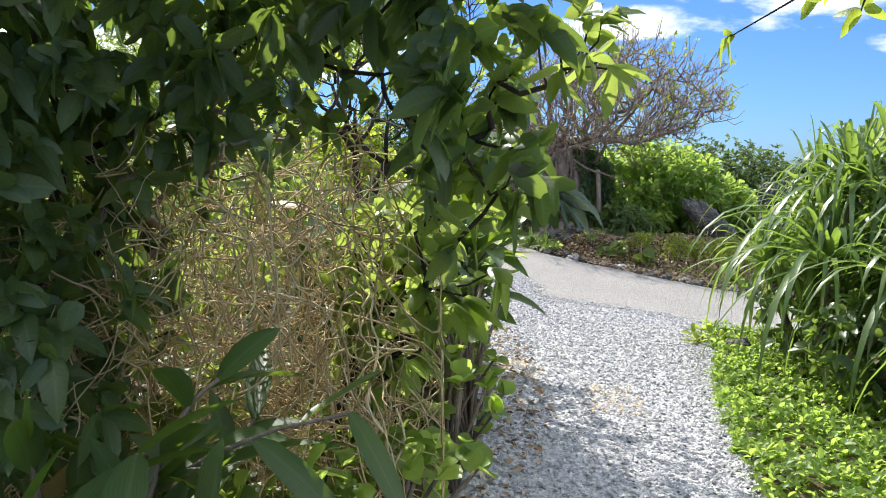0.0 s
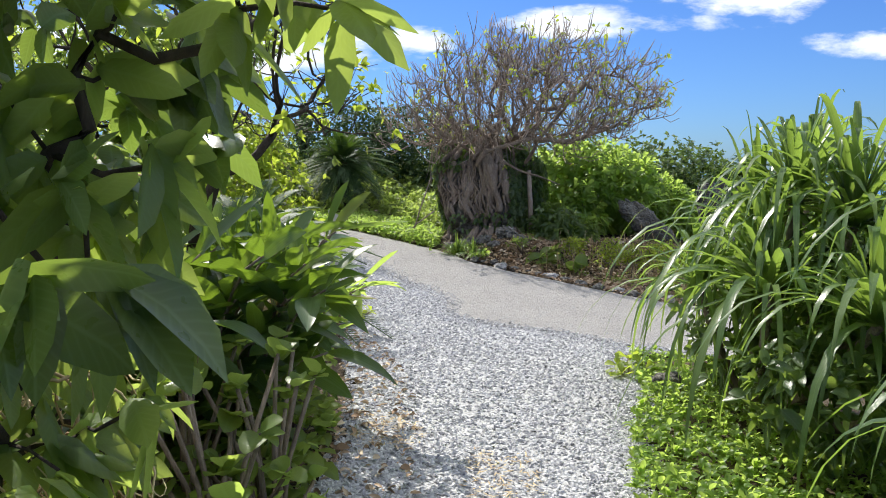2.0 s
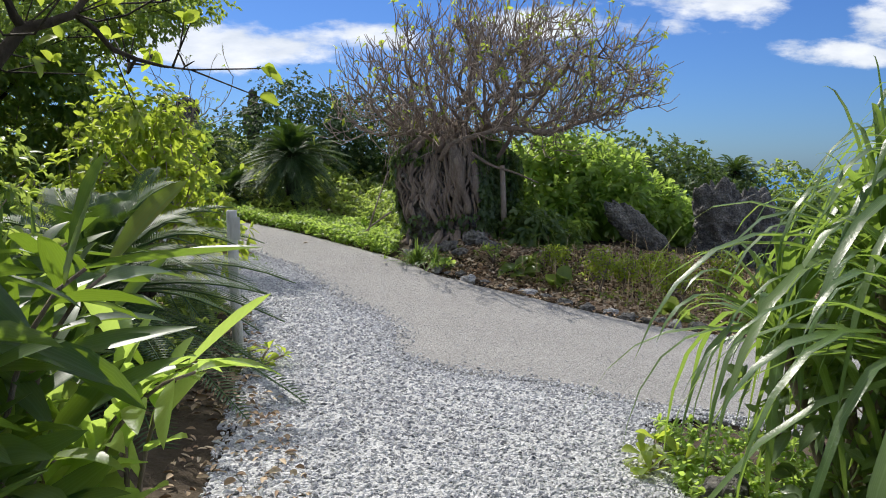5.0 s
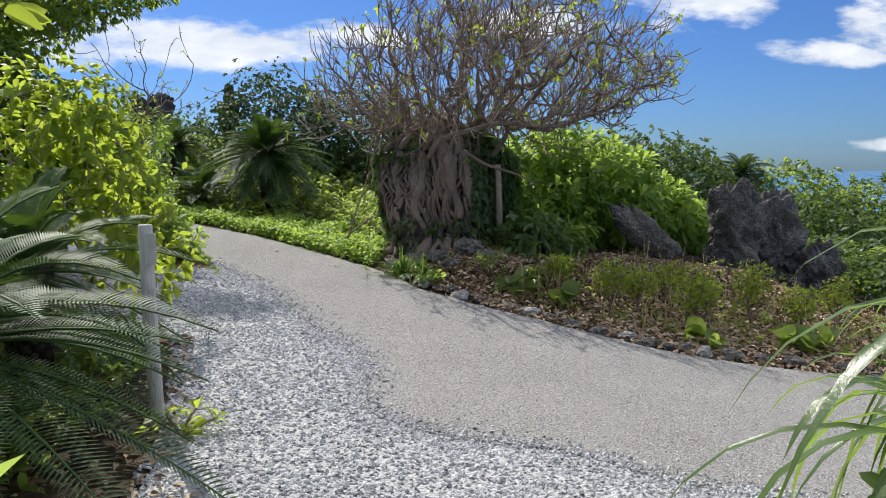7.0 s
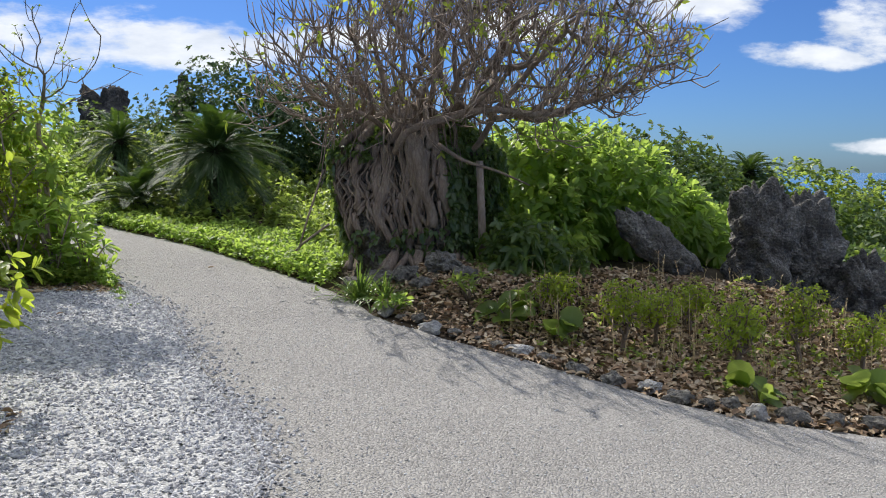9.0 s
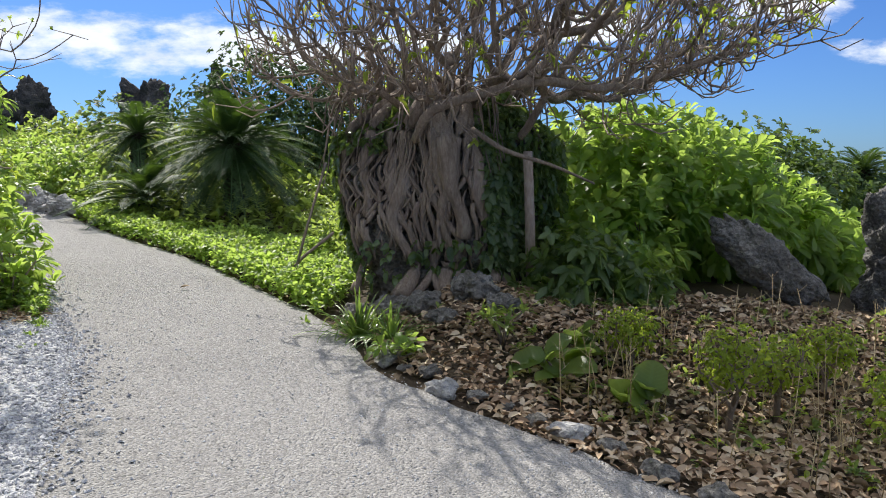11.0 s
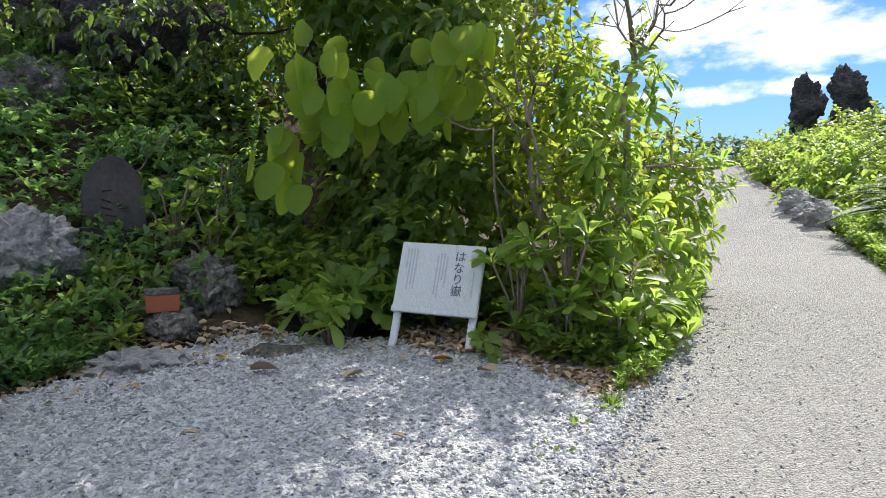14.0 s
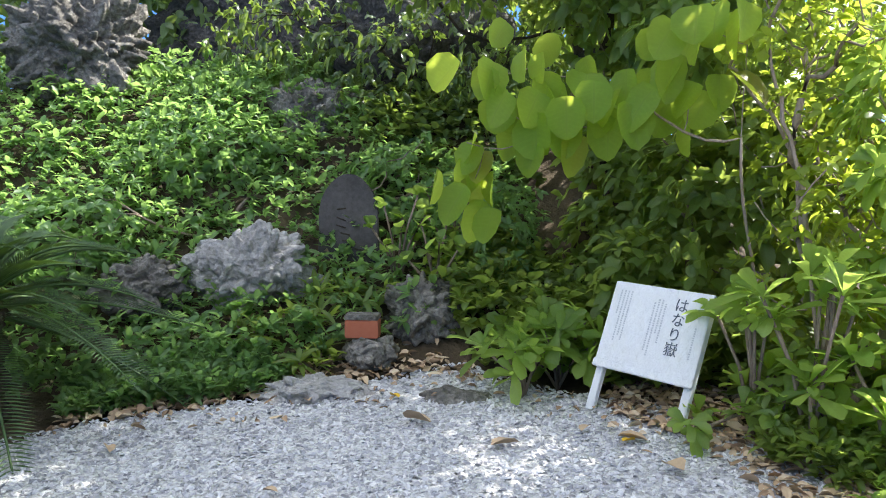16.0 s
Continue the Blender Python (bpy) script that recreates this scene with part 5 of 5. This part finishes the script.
# ---------------------------------------------------------------- the small shrine on the bank
def shrine():
    ob = thing("stele", "dark upright memorial stone with worn carving", "stone")
    bm = bmesh.new()
    n, prof = 28, []
    for i in range(n + 1):
        a = math.pi * i / n
        prof.append((math.cos(a) * 0.225 * (1 + 0.05 * math.sin(3 * a)), 0.42 + math.sin(a) * 0.38))
    prof = [(0.245, -0.15)] + prof + [(-0.245, -0.15)]
    vs = [bm.verts.new((x, -0.055, z)) for x, z in prof]
    f = bm.faces.new(vs)
    ex = bmesh.ops.extrude_face_region(bm, geom=[f])
    bmesh.ops.translate(bm, vec=(0, 0.11, 0), verts=[v for v in ex["geom"] if isinstance(v, bmesh.types.BMVert)])
    bmesh.ops.recalc_face_normals(bm, faces=bm.faces[:])
    bmesh.ops.bevel(bm, geom=bm.edges[:], offset=0.008, segments=2, affect="EDGES")
    m = pose(-4.35, 14.42, 0.74, 0, 0, 84)
    bmesh.ops.transform(bm, matrix=m, verts=bm.verts)
    part("slab", bm, STELE, ob)
    acc = Acc()
    for k in range(9):
        x, z = RNG.uniform(-0.07, 0.09), 0.05 + 0.06 * k
        tube(acc, [tuple(m @ Vector((x - 0.04, -0.057, z))), tuple(m @ Vector((x + 0.03, -0.057, z + RNG.uniform(-0.03, 0.03))))], 0.005, 4)
    piece("carving", acc, DARK_BARK, ob, "worn illegible carved strokes")
    box = thing("brick_box", "small red brick incense box with a grey lid", "box")
    m2 = pose(-3.42, 14.52, 0.46, 0, 0, 80)
    for name, dims, z, mat in (("body", (0.22, 0.13, 0.12), 0.06, BRICK), ("lid", (0.225, 0.135, 0.035), 0.138, CORAL)):
        bm = bmesh.new()
        bmesh.ops.create_cube(bm, size=1.0)
        bmesh.ops.scale(bm, vec=dims, verts=bm.verts)
        bmesh.ops.translate(bm, vec=(0, 0, z), verts=bm.verts)
        bmesh.ops.bevel(bm, geom=bm.edges[:], offset=0.006, segments=2, affect="EDGES")
        bmesh.ops.transform(bm, matrix=m2, verts=bm.verts)
        part(name, bm, mat, box)
    cup = Acc()
    x, y, z = -4.1, 14.12, gz(-4.1, 14.12)
    tube(cup, [(x, y, z - 0.02), (x, y, z + 0.06), (x, y, z + 0.09)], [0.028, 0.032, 0.034], 16)
    tagged(piece("offering_cup", cup, CERAMIC), "small white porcelain cup before the stone", "cup")


shrine()
rock("plinth_stone", "flat pale stone step under the brick box", (-3.38, 14.56, 0.36), (0.17, 0.17, 0.11), CORAL, 31, 5, 0.3, jag=1.6)
rock("coral_lump", "knobbly pale grey coral rock beside the memorial stone", (-4.1, 13.72, 0.82), (0.32, 0.48, 0.32), CORAL_PALE, 33, 6, 0.28, jag=1.6)
rock("coral_lump", "dark pitted coral rock at the memorial's foot", (-3.75, 14.95, 0.55), (0.25, 0.3, 0.26), CORAL, 35, 6, 0.28, jag=1.5)
rock("coral_lump", "low coral rock at the gravel's edge", (-3.0, 14.2, 0.2), (0.24, 0.32, 0.1), CORAL_PALE, 36, 6, 0.34, jag=1.5)
rock("coral_lump", "flat stone sunk in the gravel", (-2.75, 15.05, 0.2), (0.15, 0.22, 0.08), CORAL, 37, 4, 0.25)
rock("coral_lump", "low grey coral rock in the weeds", (-3.9, 13.0, 0.72), (0.25, 0.3, 0.22), CORAL, 38, 6, 0.26, jag=1.4)
rock("coral_outcrop", "pale coral outcrop high on the bank", (-6.1, 11.9, 2.7), (0.45, 0.6, 0.55), CORAL, 39, 6, 0.36, jag=1.6)
rock("coral_outcrop", "grey coral outcrop on the bank", (-5.9, 14.1, 1.95), (0.45, 0.4, 0.5), CORAL, 41, 5, 0.36, jag=1.5)
# the hollow's shade is put in as a dark rock colour
rock("coral_outcrop", "rock face coloured dark to stand for shade in the hollow", (-6.6, 15.3, 2.3), (0.8, 1.2, 1.3), CORAL_DARK, 42, 6, 0.36, jag=1.4)
shrub("hanging_creeper", "dark creepers hanging over the rock face behind the shrine", "creeper",
      [(-5.5, 14.95, 2.55, 0.45, 0.8, 0.5), (-6.2, 13.9, 2.9, 0.5, 0.9, 0.4), (-5.4, 15.9, 2.3, 0.5, 0.6, 0.7)], 620, 5, 0.085, 0.045, "oval", TREE_LEAF, (-5.9, 15.0), 60, DARK_BARK, droop=0.6, up=0.0)
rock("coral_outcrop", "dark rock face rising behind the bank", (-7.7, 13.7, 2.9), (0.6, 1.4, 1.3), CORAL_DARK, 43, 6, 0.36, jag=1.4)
bank = [(-3.0, 12.6), (-3.0, 13.6), (-3.35, 14.3), (-3.6, 15.2), (-3.9, 15.9), (-4.9, 15.9), (-5.1, 14.7), (-7.0, 14.0), (-7.5, 12.0), (-6, 10.5), (-3.6, 11.6)]
low_cover("bank_plants", "mixed leafy herbs covering the bank", bank, 4200, 0.07, 0.028, "oval", HERB, (0.03, 0.34), 6)
low_cover("bank_undergrowth", "darker taller herbs on the bank", bank, 1600, 0.10, 0.042, "oval", HERB, (0.1, 0.55), 5)
low_cover("shade_herbs", "shaded dark herbs between the sign and the memorial", [(-3.3, 15.25), (-2.65, 16.2), (-1.9, 17.0), (-2.2, 17.8), (-3.6, 16.9), (-4.4, 15.5), (-3.9, 14.9)], 1300, 0.11, 0.055, "oval", GREEN_MID, (0.05, 0.6), 5)
# dark leaves over bare soil, coloured to deepen the hollow's shade
low_cover("hollow_herbs", "creepers in the hollow, dark leaf colour standing for its shade", [(-4.7, 16.0), (-5.0, 14.6), (-7.2, 13.8), (-7, 16.4)], 1500, 0.1, 0.06, "oval", GREEN_DARK, (0.02, 0.4), 4)
low_cover("bank_front", "low pale green herbs at the gravel's edge", [(-2.55, 12.9), (-2.85, 13.7), (-3.15, 14.1), (-3.5, 13.8), (-3.2, 12.7)], 900, 0.07, 0.028, "oval", HERB, (0.02, 0.2), 6)
for x, y in ((-4.05, 14.78), (-3.9, 15.05), (-4.2, 15.2)):
    rosette_plant("leafy herb growing up beside the memorial stone", (x, y), 9, 0.10, 0.075, 4, GREEN_BRIGHT, "climbing_herb", shape="round", height=0.62, spread=0.25)
litter("bank_litter", "brown dry leaves between the bank plants", bank, 1500, 0.085)
litter("edge_litter", "brown dry leaves where the bank meets the gravel", [(-2.4, 12.9), (-2.7, 13.6), (-3.05, 14.1), (-3.2, 14.9), (-3.0, 15.3), (-3.35, 15.2), (-3.5, 14.5), (-3.2, 13.9), (-2.75, 12.9)], 420, 0.085)
for x, y in ((-3.75, 14.15), (-3.85, 14.55), (-3.6, 13.8), (-3.95, 14.3), (-3.3, 14.2)):
    rosette_plant("herb with long narrow grey-green leaves", (x, y), 6, 0.17, 0.035, 11, GREEN_MID, "agave_like_herb", shape="lance", height=0.14, spread=0.2)
shrub("bank_bush", "bushy light green plant on the bank", "shrub", [(-4.3, 12.4, 1.1, 0.6, 0.7, 0.4), (-5.2, 13.2, 1.7, 0.6, 0.8, 0.4), (-4.8, 14.9, 1.35, 0.6, 0.5, 0.55), (-4.3, 15.5, 1.1, 0.5, 0.4, 0.5)], 1300, 6, 0.08, 0.033, "oval", HERB, (-4.6, 13.5), 40)
shrub("bank_wall_thicket", "tall shaded thicket closing the bank", "shrub", [(-8.2, 11.5, 3.6, 1.2, 2.0, 1.6), (-8.6, 15.5, 3.8, 1.4, 2.2, 2.2), (-6.5, 9.0, 2.2, 1.6, 1.3, 1.6), (-7.5, 18.5, 2.6, 1.5, 1.3, 2), (-9.0, 13.5, 4.4, 1.3, 2.6, 2.2), (-8.8, 11.8, 5.2, 1.3, 2.0, 1.5)], 6000, 5, 0.15, 0.07, "oval", GREEN_DARK, (-8, 13.5), 40, inner=0.65)
cycad("sago cycad leaning over the gravel", (-2.7, 12.42), 0.6, 40, 1.1, (10, 110))
cycad("sago cycad beside the white post", (-0.75, 9.05), 0.6, 54, 1.3, (8, 115))
cycad("young sago cycad in the roadside growth", (-0.95, 10.7), 0.75, 44, 1.05, (10, 120))
shrub("overhanging_shrub", "airy yellow-green shrub arching over the gravel", "shrub",
      [(-0.95, 12.4, 1.35, 0.6, 0.5, 0.7), (-1.3, 12.3, 2.0, 0.7, 0.5, 0.55), (-0.65, 12.4, 0.8, 0.45, 0.4, 0.4), (-1.6, 11.8, 1.2, 0.6, 0.5, 0.7)], 700, 5, 0.10, 0.045, "oval", GREEN_YELLOW, (-1.2, 12.2), 110, TWIG, 0.004, inner=0.1)
low_cover("post_herbs", "weeds and dry grass round the post", [(-2.2, 8), (-0.25, 8.6), (-0.25, 10.4), (-0.5, 12.2), (-1.5, 12.2), (-2.4, 10)], 1400, 0.1, 0.04, "oval", GREEN_MID, (0.03, 0.35), 5)
rosette_plant("yellow-green weed at the foot of the white post", (0.2, 9.75), 6, 0.11, 0.045, 7, GREEN_YELLOW, "roadside_weed", height=0.12, spread=0.2)
litter("post_litter", "dry brown leaves round the post", [(-1.2, 8), (0.25, 8.6), (0.15, 10.4), (-0.2, 12.2), (-1.5, 12.2)], 700, 0.08)


def post():
    root = thing("marker_post", "weathered white post with a short board fixed at its top", "post")
    x, y = 0.02, 9.95
    z = gz(x, y)
    acc = Acc()
    tube(acc, [(x + 0.012, y, z - 0.25), (x + 0.008, y, z), (x - 0.012, y, z + 0.6), (x - 0.018, y, z + 1.13), (x - 0.018, y, z + 1.14)], [0.041, 0.041, 0.040, 0.039, 0.034], 18)
    piece("shaft", acc, POST_PAINT, root)
    for w, z0, z1, dx in ((0.062, 0.92, 1.09, 0.018), (0.03, 0.50, 0.78, 0.012)):
        bm = bmesh.new()
        bmesh.ops.create_cube(bm, size=1.0)
        bmesh.ops.scale(bm, vec=(w, 0.016, z1 - z0), verts=bm.verts)
        bmesh.ops.bevel(bm, geom=bm.edges[:], offset=0.004, segments=2, affect="EDGES")
        bmesh.ops.translate(bm, vec=(x + dx, y - 0.047, z + (z0 + z1) / 2), verts=bm.verts)
        part("board", bm, POST_PAINT, root, "small weathered board")


post()

# ---------------------------------------------------------------- the start of the path
strap_plant("tall clump of long arching strap leaves beside the path", (3.3, 7.2),
            [(3.0, 6.4, 0.8, 1.5, 70), (3.3, 7.2, 1.05, 1.6, 70), (3.6, 6.5, 1.2, 1.6, 70), (3.2, 5.6, 0.75, 1.4, 60), (3.9, 7.6, 1.45, 1.5, 66), (4.0, 5.8, 1.3, 1.5, 66),
             (2.95, 7.4, 0.7, 1.15, 52), (3.7, 7.9, 0.9, 1.1, 50), (3.3, 4.8, 0.6, 1.1, 40), (3.4, 6.0, 0.55, 1.2, 50), (3.75, 7.0, 0.75, 1.3, 50), (3.5, 7.8, 0.6, 1.1, 44), (3.9, 6.4, 0.9, 1.4, 50), (3.4, 6.9, 1.35, 1.5, 66)])
strap_plant("young strap-leaved plant arching over the path's edge", (2.75, 4.05), [(2.68, 4.0, 0.62, 1.1, 26)])
shrub("path_shrub", "dark glossy shrub growing under the strap leaves", "shrub", [(3.1, 5.9, 0.35, 0.5, 0.6, 0.35), (3.3, 7.3, 0.4, 0.5, 0.7, 0.4), (3.9, 4.6, 0.6, 0.7, 0.8, 0.6), (3.6, 6.5, 0.5, 0.5, 0.8, 0.5), (4.2, 7.5, 0.5, 0.6, 0.8, 0.6)], 900, 6, 0.12, 0.05, "oval", GREEN_DARK, (3.3, 6.4), 25)
right_cover = [(1.3, 2.0), (1.45, 3.6), (1.78, 5.2), (2.05, 6.2), (2.48, 7.2), (2.8, 8.6), (3.6, 8.4), (4.2, 5), (4.0, 2.5)]
low_cover("path_cover", "bright green creeping plants along the path", right_cover, 5200, 0.06, 0.025, "oval", GREEN_BRIGHT, (0.02, 0.22), 6)
rock("path_stone", "brownish rounded stone at the path's edge", (2.75, 7.55), (0.13, 0.11, 0.1), CORAL, 51, 4, 0.2)
rosette_plant("small bright plant at the path's corner", (2.62, 8.1), 5, 0.14, 0.06, 9, GREEN_YELLOW, "corner_plant", height=0.14, spread=0.2)
litter("path_litter", "dry yellow-brown leaves on the gravel edge", [(-0.2, 3.2), (0.3, 3.4), (0.75, 5.0), (0.75, 7.5), (0.4, 9), (0.0, 9), (0.1, 6)], 700, 0.06)

shrub("overhanging_tree", "dark glossy-leaved tree leaning over the path", "tree",
      [(0.2, 2.52, 1.82, 0.2, 0.3, 0.42), (0.0, 2.6, 2.2, 0.35, 0.4, 0.3), (-0.8, 2.9, 2.55, 0.95, 0.9, 0.7), (-1.9, 3.0, 2.4, 1.1, 1.0, 0.8), (-0.3, 3.4, 2.4, 0.45, 0.5, 0.35), (-0.5, 2.0, 2.75, 0.8, 0.7, 0.45), (0.1, 3.2, 1.8, 0.26, 0.4, 0.33), (-1.4, 2.6, 1.7, 0.5, 0.5, 0.5), (-2.0, 3.2, 1.3, 0.6, 0.7, 0.8), (-1.5, 3.3, 1.2, 0.6, 0.5, 0.6), (-0.9, 2.8, 1.95, 0.45, 0.3, 0.45), (-1.0, 2.5, 1.1, 0.3, 0.3, 0.4)],
      1750, 6, 0.112, 0.056, "oval", TREE_LEAF, (-1.75, 4.2), 120, DARK_BARK, 0.004, droop=0.35, up=0.1, spread=(30, 100))
shrub("sunlit_sprig", "low sunlit branch of bright translucent leaves beside the path", "shrub",
      [(0.5, 2.95, 1.95, 0.16, 0.22, 0.12), (0.24, 2.75, 1.68, 0.13, 0.16, 0.3), (0.12, 2.95, 1.4, 0.16, 0.2, 0.3), (-0.1, 3.4, 1.15, 0.2, 0.3, 0.35)], 120, 5, 0.115, 0.05, "oval", GREEN_MID, (-0.45, 3.7), 80, DARK_BARK, 0.0035, droop=0.3, up=0.1)
shrub("understorey_shrub", "dark shaded shrub tangled into the dry vines", "shrub",
      [(-1.25, 3.3, 1.5, 0.5, 0.4, 0.5), (-1.5, 3.4, 0.8, 0.5, 0.5, 0.6), (-0.9, 3.2, 1.75, 0.4, 0.3, 0.25), (-0.5, 3.0, 1.8, 0.45, 0.25, 0.28)],
      300, 5, 0.10, 0.05, "oval", TREE_LEAF, (-1.0, 3.7), 160, TWIG, 0.004, inner=0.25, droop=0.35, up=0.1)
shrub("light_shrub", "sunlit yellow-green shrub behind the vines", "shrub",
      [(-1.5, 5.8, 1.2, 0.8, 0.8, 0.8), (-0.8, 7.4, 0.9, 0.6, 0.8, 0.6), (-1.8, 7.2, 1.4, 0.9, 1.0, 0.8), (-1.9, 9.6, 1.2, 0.8, 1.2, 0.9)],
      1300, 5, 0.09, 0.038, "oval", GREEN_MID, (-1.2, 6.4), 90, TWIG, 0.004)
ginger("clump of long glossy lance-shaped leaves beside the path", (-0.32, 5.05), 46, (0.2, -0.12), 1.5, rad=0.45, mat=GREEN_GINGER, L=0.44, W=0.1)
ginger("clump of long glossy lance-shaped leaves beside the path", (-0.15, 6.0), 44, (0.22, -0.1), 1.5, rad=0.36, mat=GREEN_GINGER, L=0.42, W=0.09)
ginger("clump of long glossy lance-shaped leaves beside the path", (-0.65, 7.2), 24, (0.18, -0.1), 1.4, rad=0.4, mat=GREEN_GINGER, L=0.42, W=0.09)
ginger("clump of long glossy lance-shaped leaves under the tree", (-0.75, 2.25), 11, (0.22, -0.1), 1.1, rad=0.25, mat=GREEN_GINGER, L=0.34, W=0.08)
# sunlit blades are put in as a brighter leaf colour than the neighbouring clumps
ginger("lance-leaved clump beside the path, sunlight put into brighter leaf colour", (-0.05, 6.5), 14, (0.22, -0.05), 1.15, rad=0.3, mat=GREEN_BRIGHT, L=0.36, W=0.08)
low_cover("path_herbs", "leafy climbing herbs at the path's edge", [(-0.9, 1.2), (-0.1, 3.0), (0.1, 4.2), (0.35, 5.0), (0.3, 6.2), (-0.8, 6), (-1.4, 2)], 1100, 0.09, 0.06, "oval", GREEN_MID, (0.03, 0.75), 4)
litter("thicket_litter", "dry leaves under the thicket", [(-2, 1), (-0.2, 2.5), (0.2, 4.8), (0.5, 6.5), (-2, 7)], 1400, 0.08)


def vine_tangle():
    acc = Acc()
    for q in range(1500):
        x, y = RNG.uniform(-1.5, -0.05), RNG.uniform(2.75, 4.0)
        x = min(x, 0.0 + 0.12 * (y - 3))
        z = gz(x, y) + 0.25 + 1.25 * RNG.uniform(0, 1) ** 1.7
        d = RNG.normal(0, 1, 3) * [0.6, 0.6, 0.25]
        p, pts = np.array([x, y, z]), []
        for s in range(9):
            pts.append(p.copy())
            d = d * 0.75 + RNG.normal(0, 0.5, 3) + [0, 0, -0.28]
            p = p + unit(d) * 0.09
            p[2] = max(p[2], gz(p[0], p[1]) + 0.01)
            p[0] = min(p[0], 0.08)
        tube(acc, spline(pts, 16), RNG.uniform(0.0011, 0.0036), 4)
    tagged(piece("dry_vines", acc, VINE), "tangle of dry straw-brown vines hanging under the tree", "vines", kind="stuff")


vine_tangle()
for x, y in ((0.08, 4.15), (0.2, 4.45), (-0.1, 4.4)):
    rosette_plant("leafy climber with broad bright leaves on the ginger canes", (x, y), 13, 0.085, 0.065, 4, GREEN_MID, "climbing_herb", shape="round", height=0.78, spread=0.28)
for x, y in ((0.02, 3.35), (0.12, 3.8), (-0.1, 3.0), (0.2, 4.3), (-0.35, 2.7)):
    rosette_plant("climbing herb with broad bright leaves at the vines' foot", (x, y), 9, 0.095, 0.075, 4, GREEN_BRIGHT, "climbing_herb", shape="round", height=0.42, spread=0.24)
for poly in ([(0.95, 5.2), (1.35, 5.1), (1.4, 5.8), (1.05, 5.9)], [(0.4, 5.8), (0.8, 5.9), (0.75, 6.5), (0.45, 6.4)], [(-0.9, 15.9), (-0.7, 16.3), (-1.2, 16.7), (-1.2, 16.2)]):
    q = scatter(poly, 160)
    acc = Acc()
    a = RNG.uniform(0, 6.28, 160)
    P = np.stack([q[:, 0], q[:, 1], terrain(q[:, 0], q[:, 1]) + 0.022], 1)
    leaves(acc, P, np.stack([np.cos(a), np.sin(a), 0.1 + 0 * a], 1), np.tile(UP, (160, 1)), RNG.uniform(0.02, 0.07, 160), 0.008, "small", 0.05, 0.1)
    tagged(piece("dry_grass", acc, VINE), "patch of dry straw-coloured grass on the gravel", "dry grass", kind="stuff")
bare_sapling("thin branch with a few yellow-green leaves hanging over the path", (2.5, 2.1), [(1.02, 2.5, 2.0), (1.12, 2.45, 2.04), (1.3, 2.5, 2.08), (1.5, 2.4, 2.15), (1.2, 2.6, 1.99), (1.85, 2.3, 2.3)], 1.0, 0.003,
             GREEN_YELLOW, DARK_BARK, "leaning_sapling", 0.085, [(2.5, 2.1, gz(2.5, 2.1) - 0.05), (2.45, 2.15, 1.0), (2.25, 2.2, 1.8), (1.9, 2.3, 2.1)])
# growth that closes the place behind the start
for x, y, z, rx, ry, rz in ((-3.2, 0.5, 1.6, 1.3, 1.6, 1.7), (-3.6, 5.0, 1.6, 1.2, 1.8, 1.6), (3.6, 1.0, 1.2, 1.2, 1.6, 1.2), (0.2, -4.5, 1.6, 2.5, 0.8, 1.8), (5.8, 4.5, 1.0, 1.3, 2.0, 1.3), (-4.5, 8.5, 1.6, 1.4, 1.4, 1.6)):
    shrub("thicket_bush", "dense green bush around the start of the path", "shrub", [(x, y, z, rx, ry, rz)], 480, 5, 0.16, 0.07, "oval", GREEN_MID, (x, y), 30, inner=0.6, group="thicket")

low_cover("far_herbs", "coarse grass and herbs beyond the path's thicket", [(3.8, -4), (12, -4), (14, 8.2), (5.5, 8.6), (4.6, 4)], 5000, 0.16, 0.05, "oval", GREEN_MID, (0.03, 0.5), 4)
low_cover("inland_herbs", "coarse grass and herbs inland of the thicket", [(-9, -5), (-1.4, -5), (-1.6, 8), (-2.8, 11.5), (-6, 10.3), (-10, 9)], 6000, 0.16, 0.05, "oval", GREEN_MID, (0.03, 0.5), 4)

for x, y, hd, h in ((-1.5, 16.5, 8, 0.72), (-1.25, 16.72, 7, 0.6)):
    rosette_plant("tall seaside plant with rosettes of bright spoon leaves above a mound", (x, y), hd, 0.19, 0.07, 11, height=h, spread=0.24)
# taller rosettes leaning past the sign's edge
for x, y, hd, h in ((-1.86, 16.42, 6, 0.62), (-1.62, 16.62, 7, 0.8)):
    rosette_plant("tall seaside plant with rosettes of bright spoon-shaped leaves beside the sign", (x, y), hd, 0.15, 0.055, 12, height=h, spread=0.22)
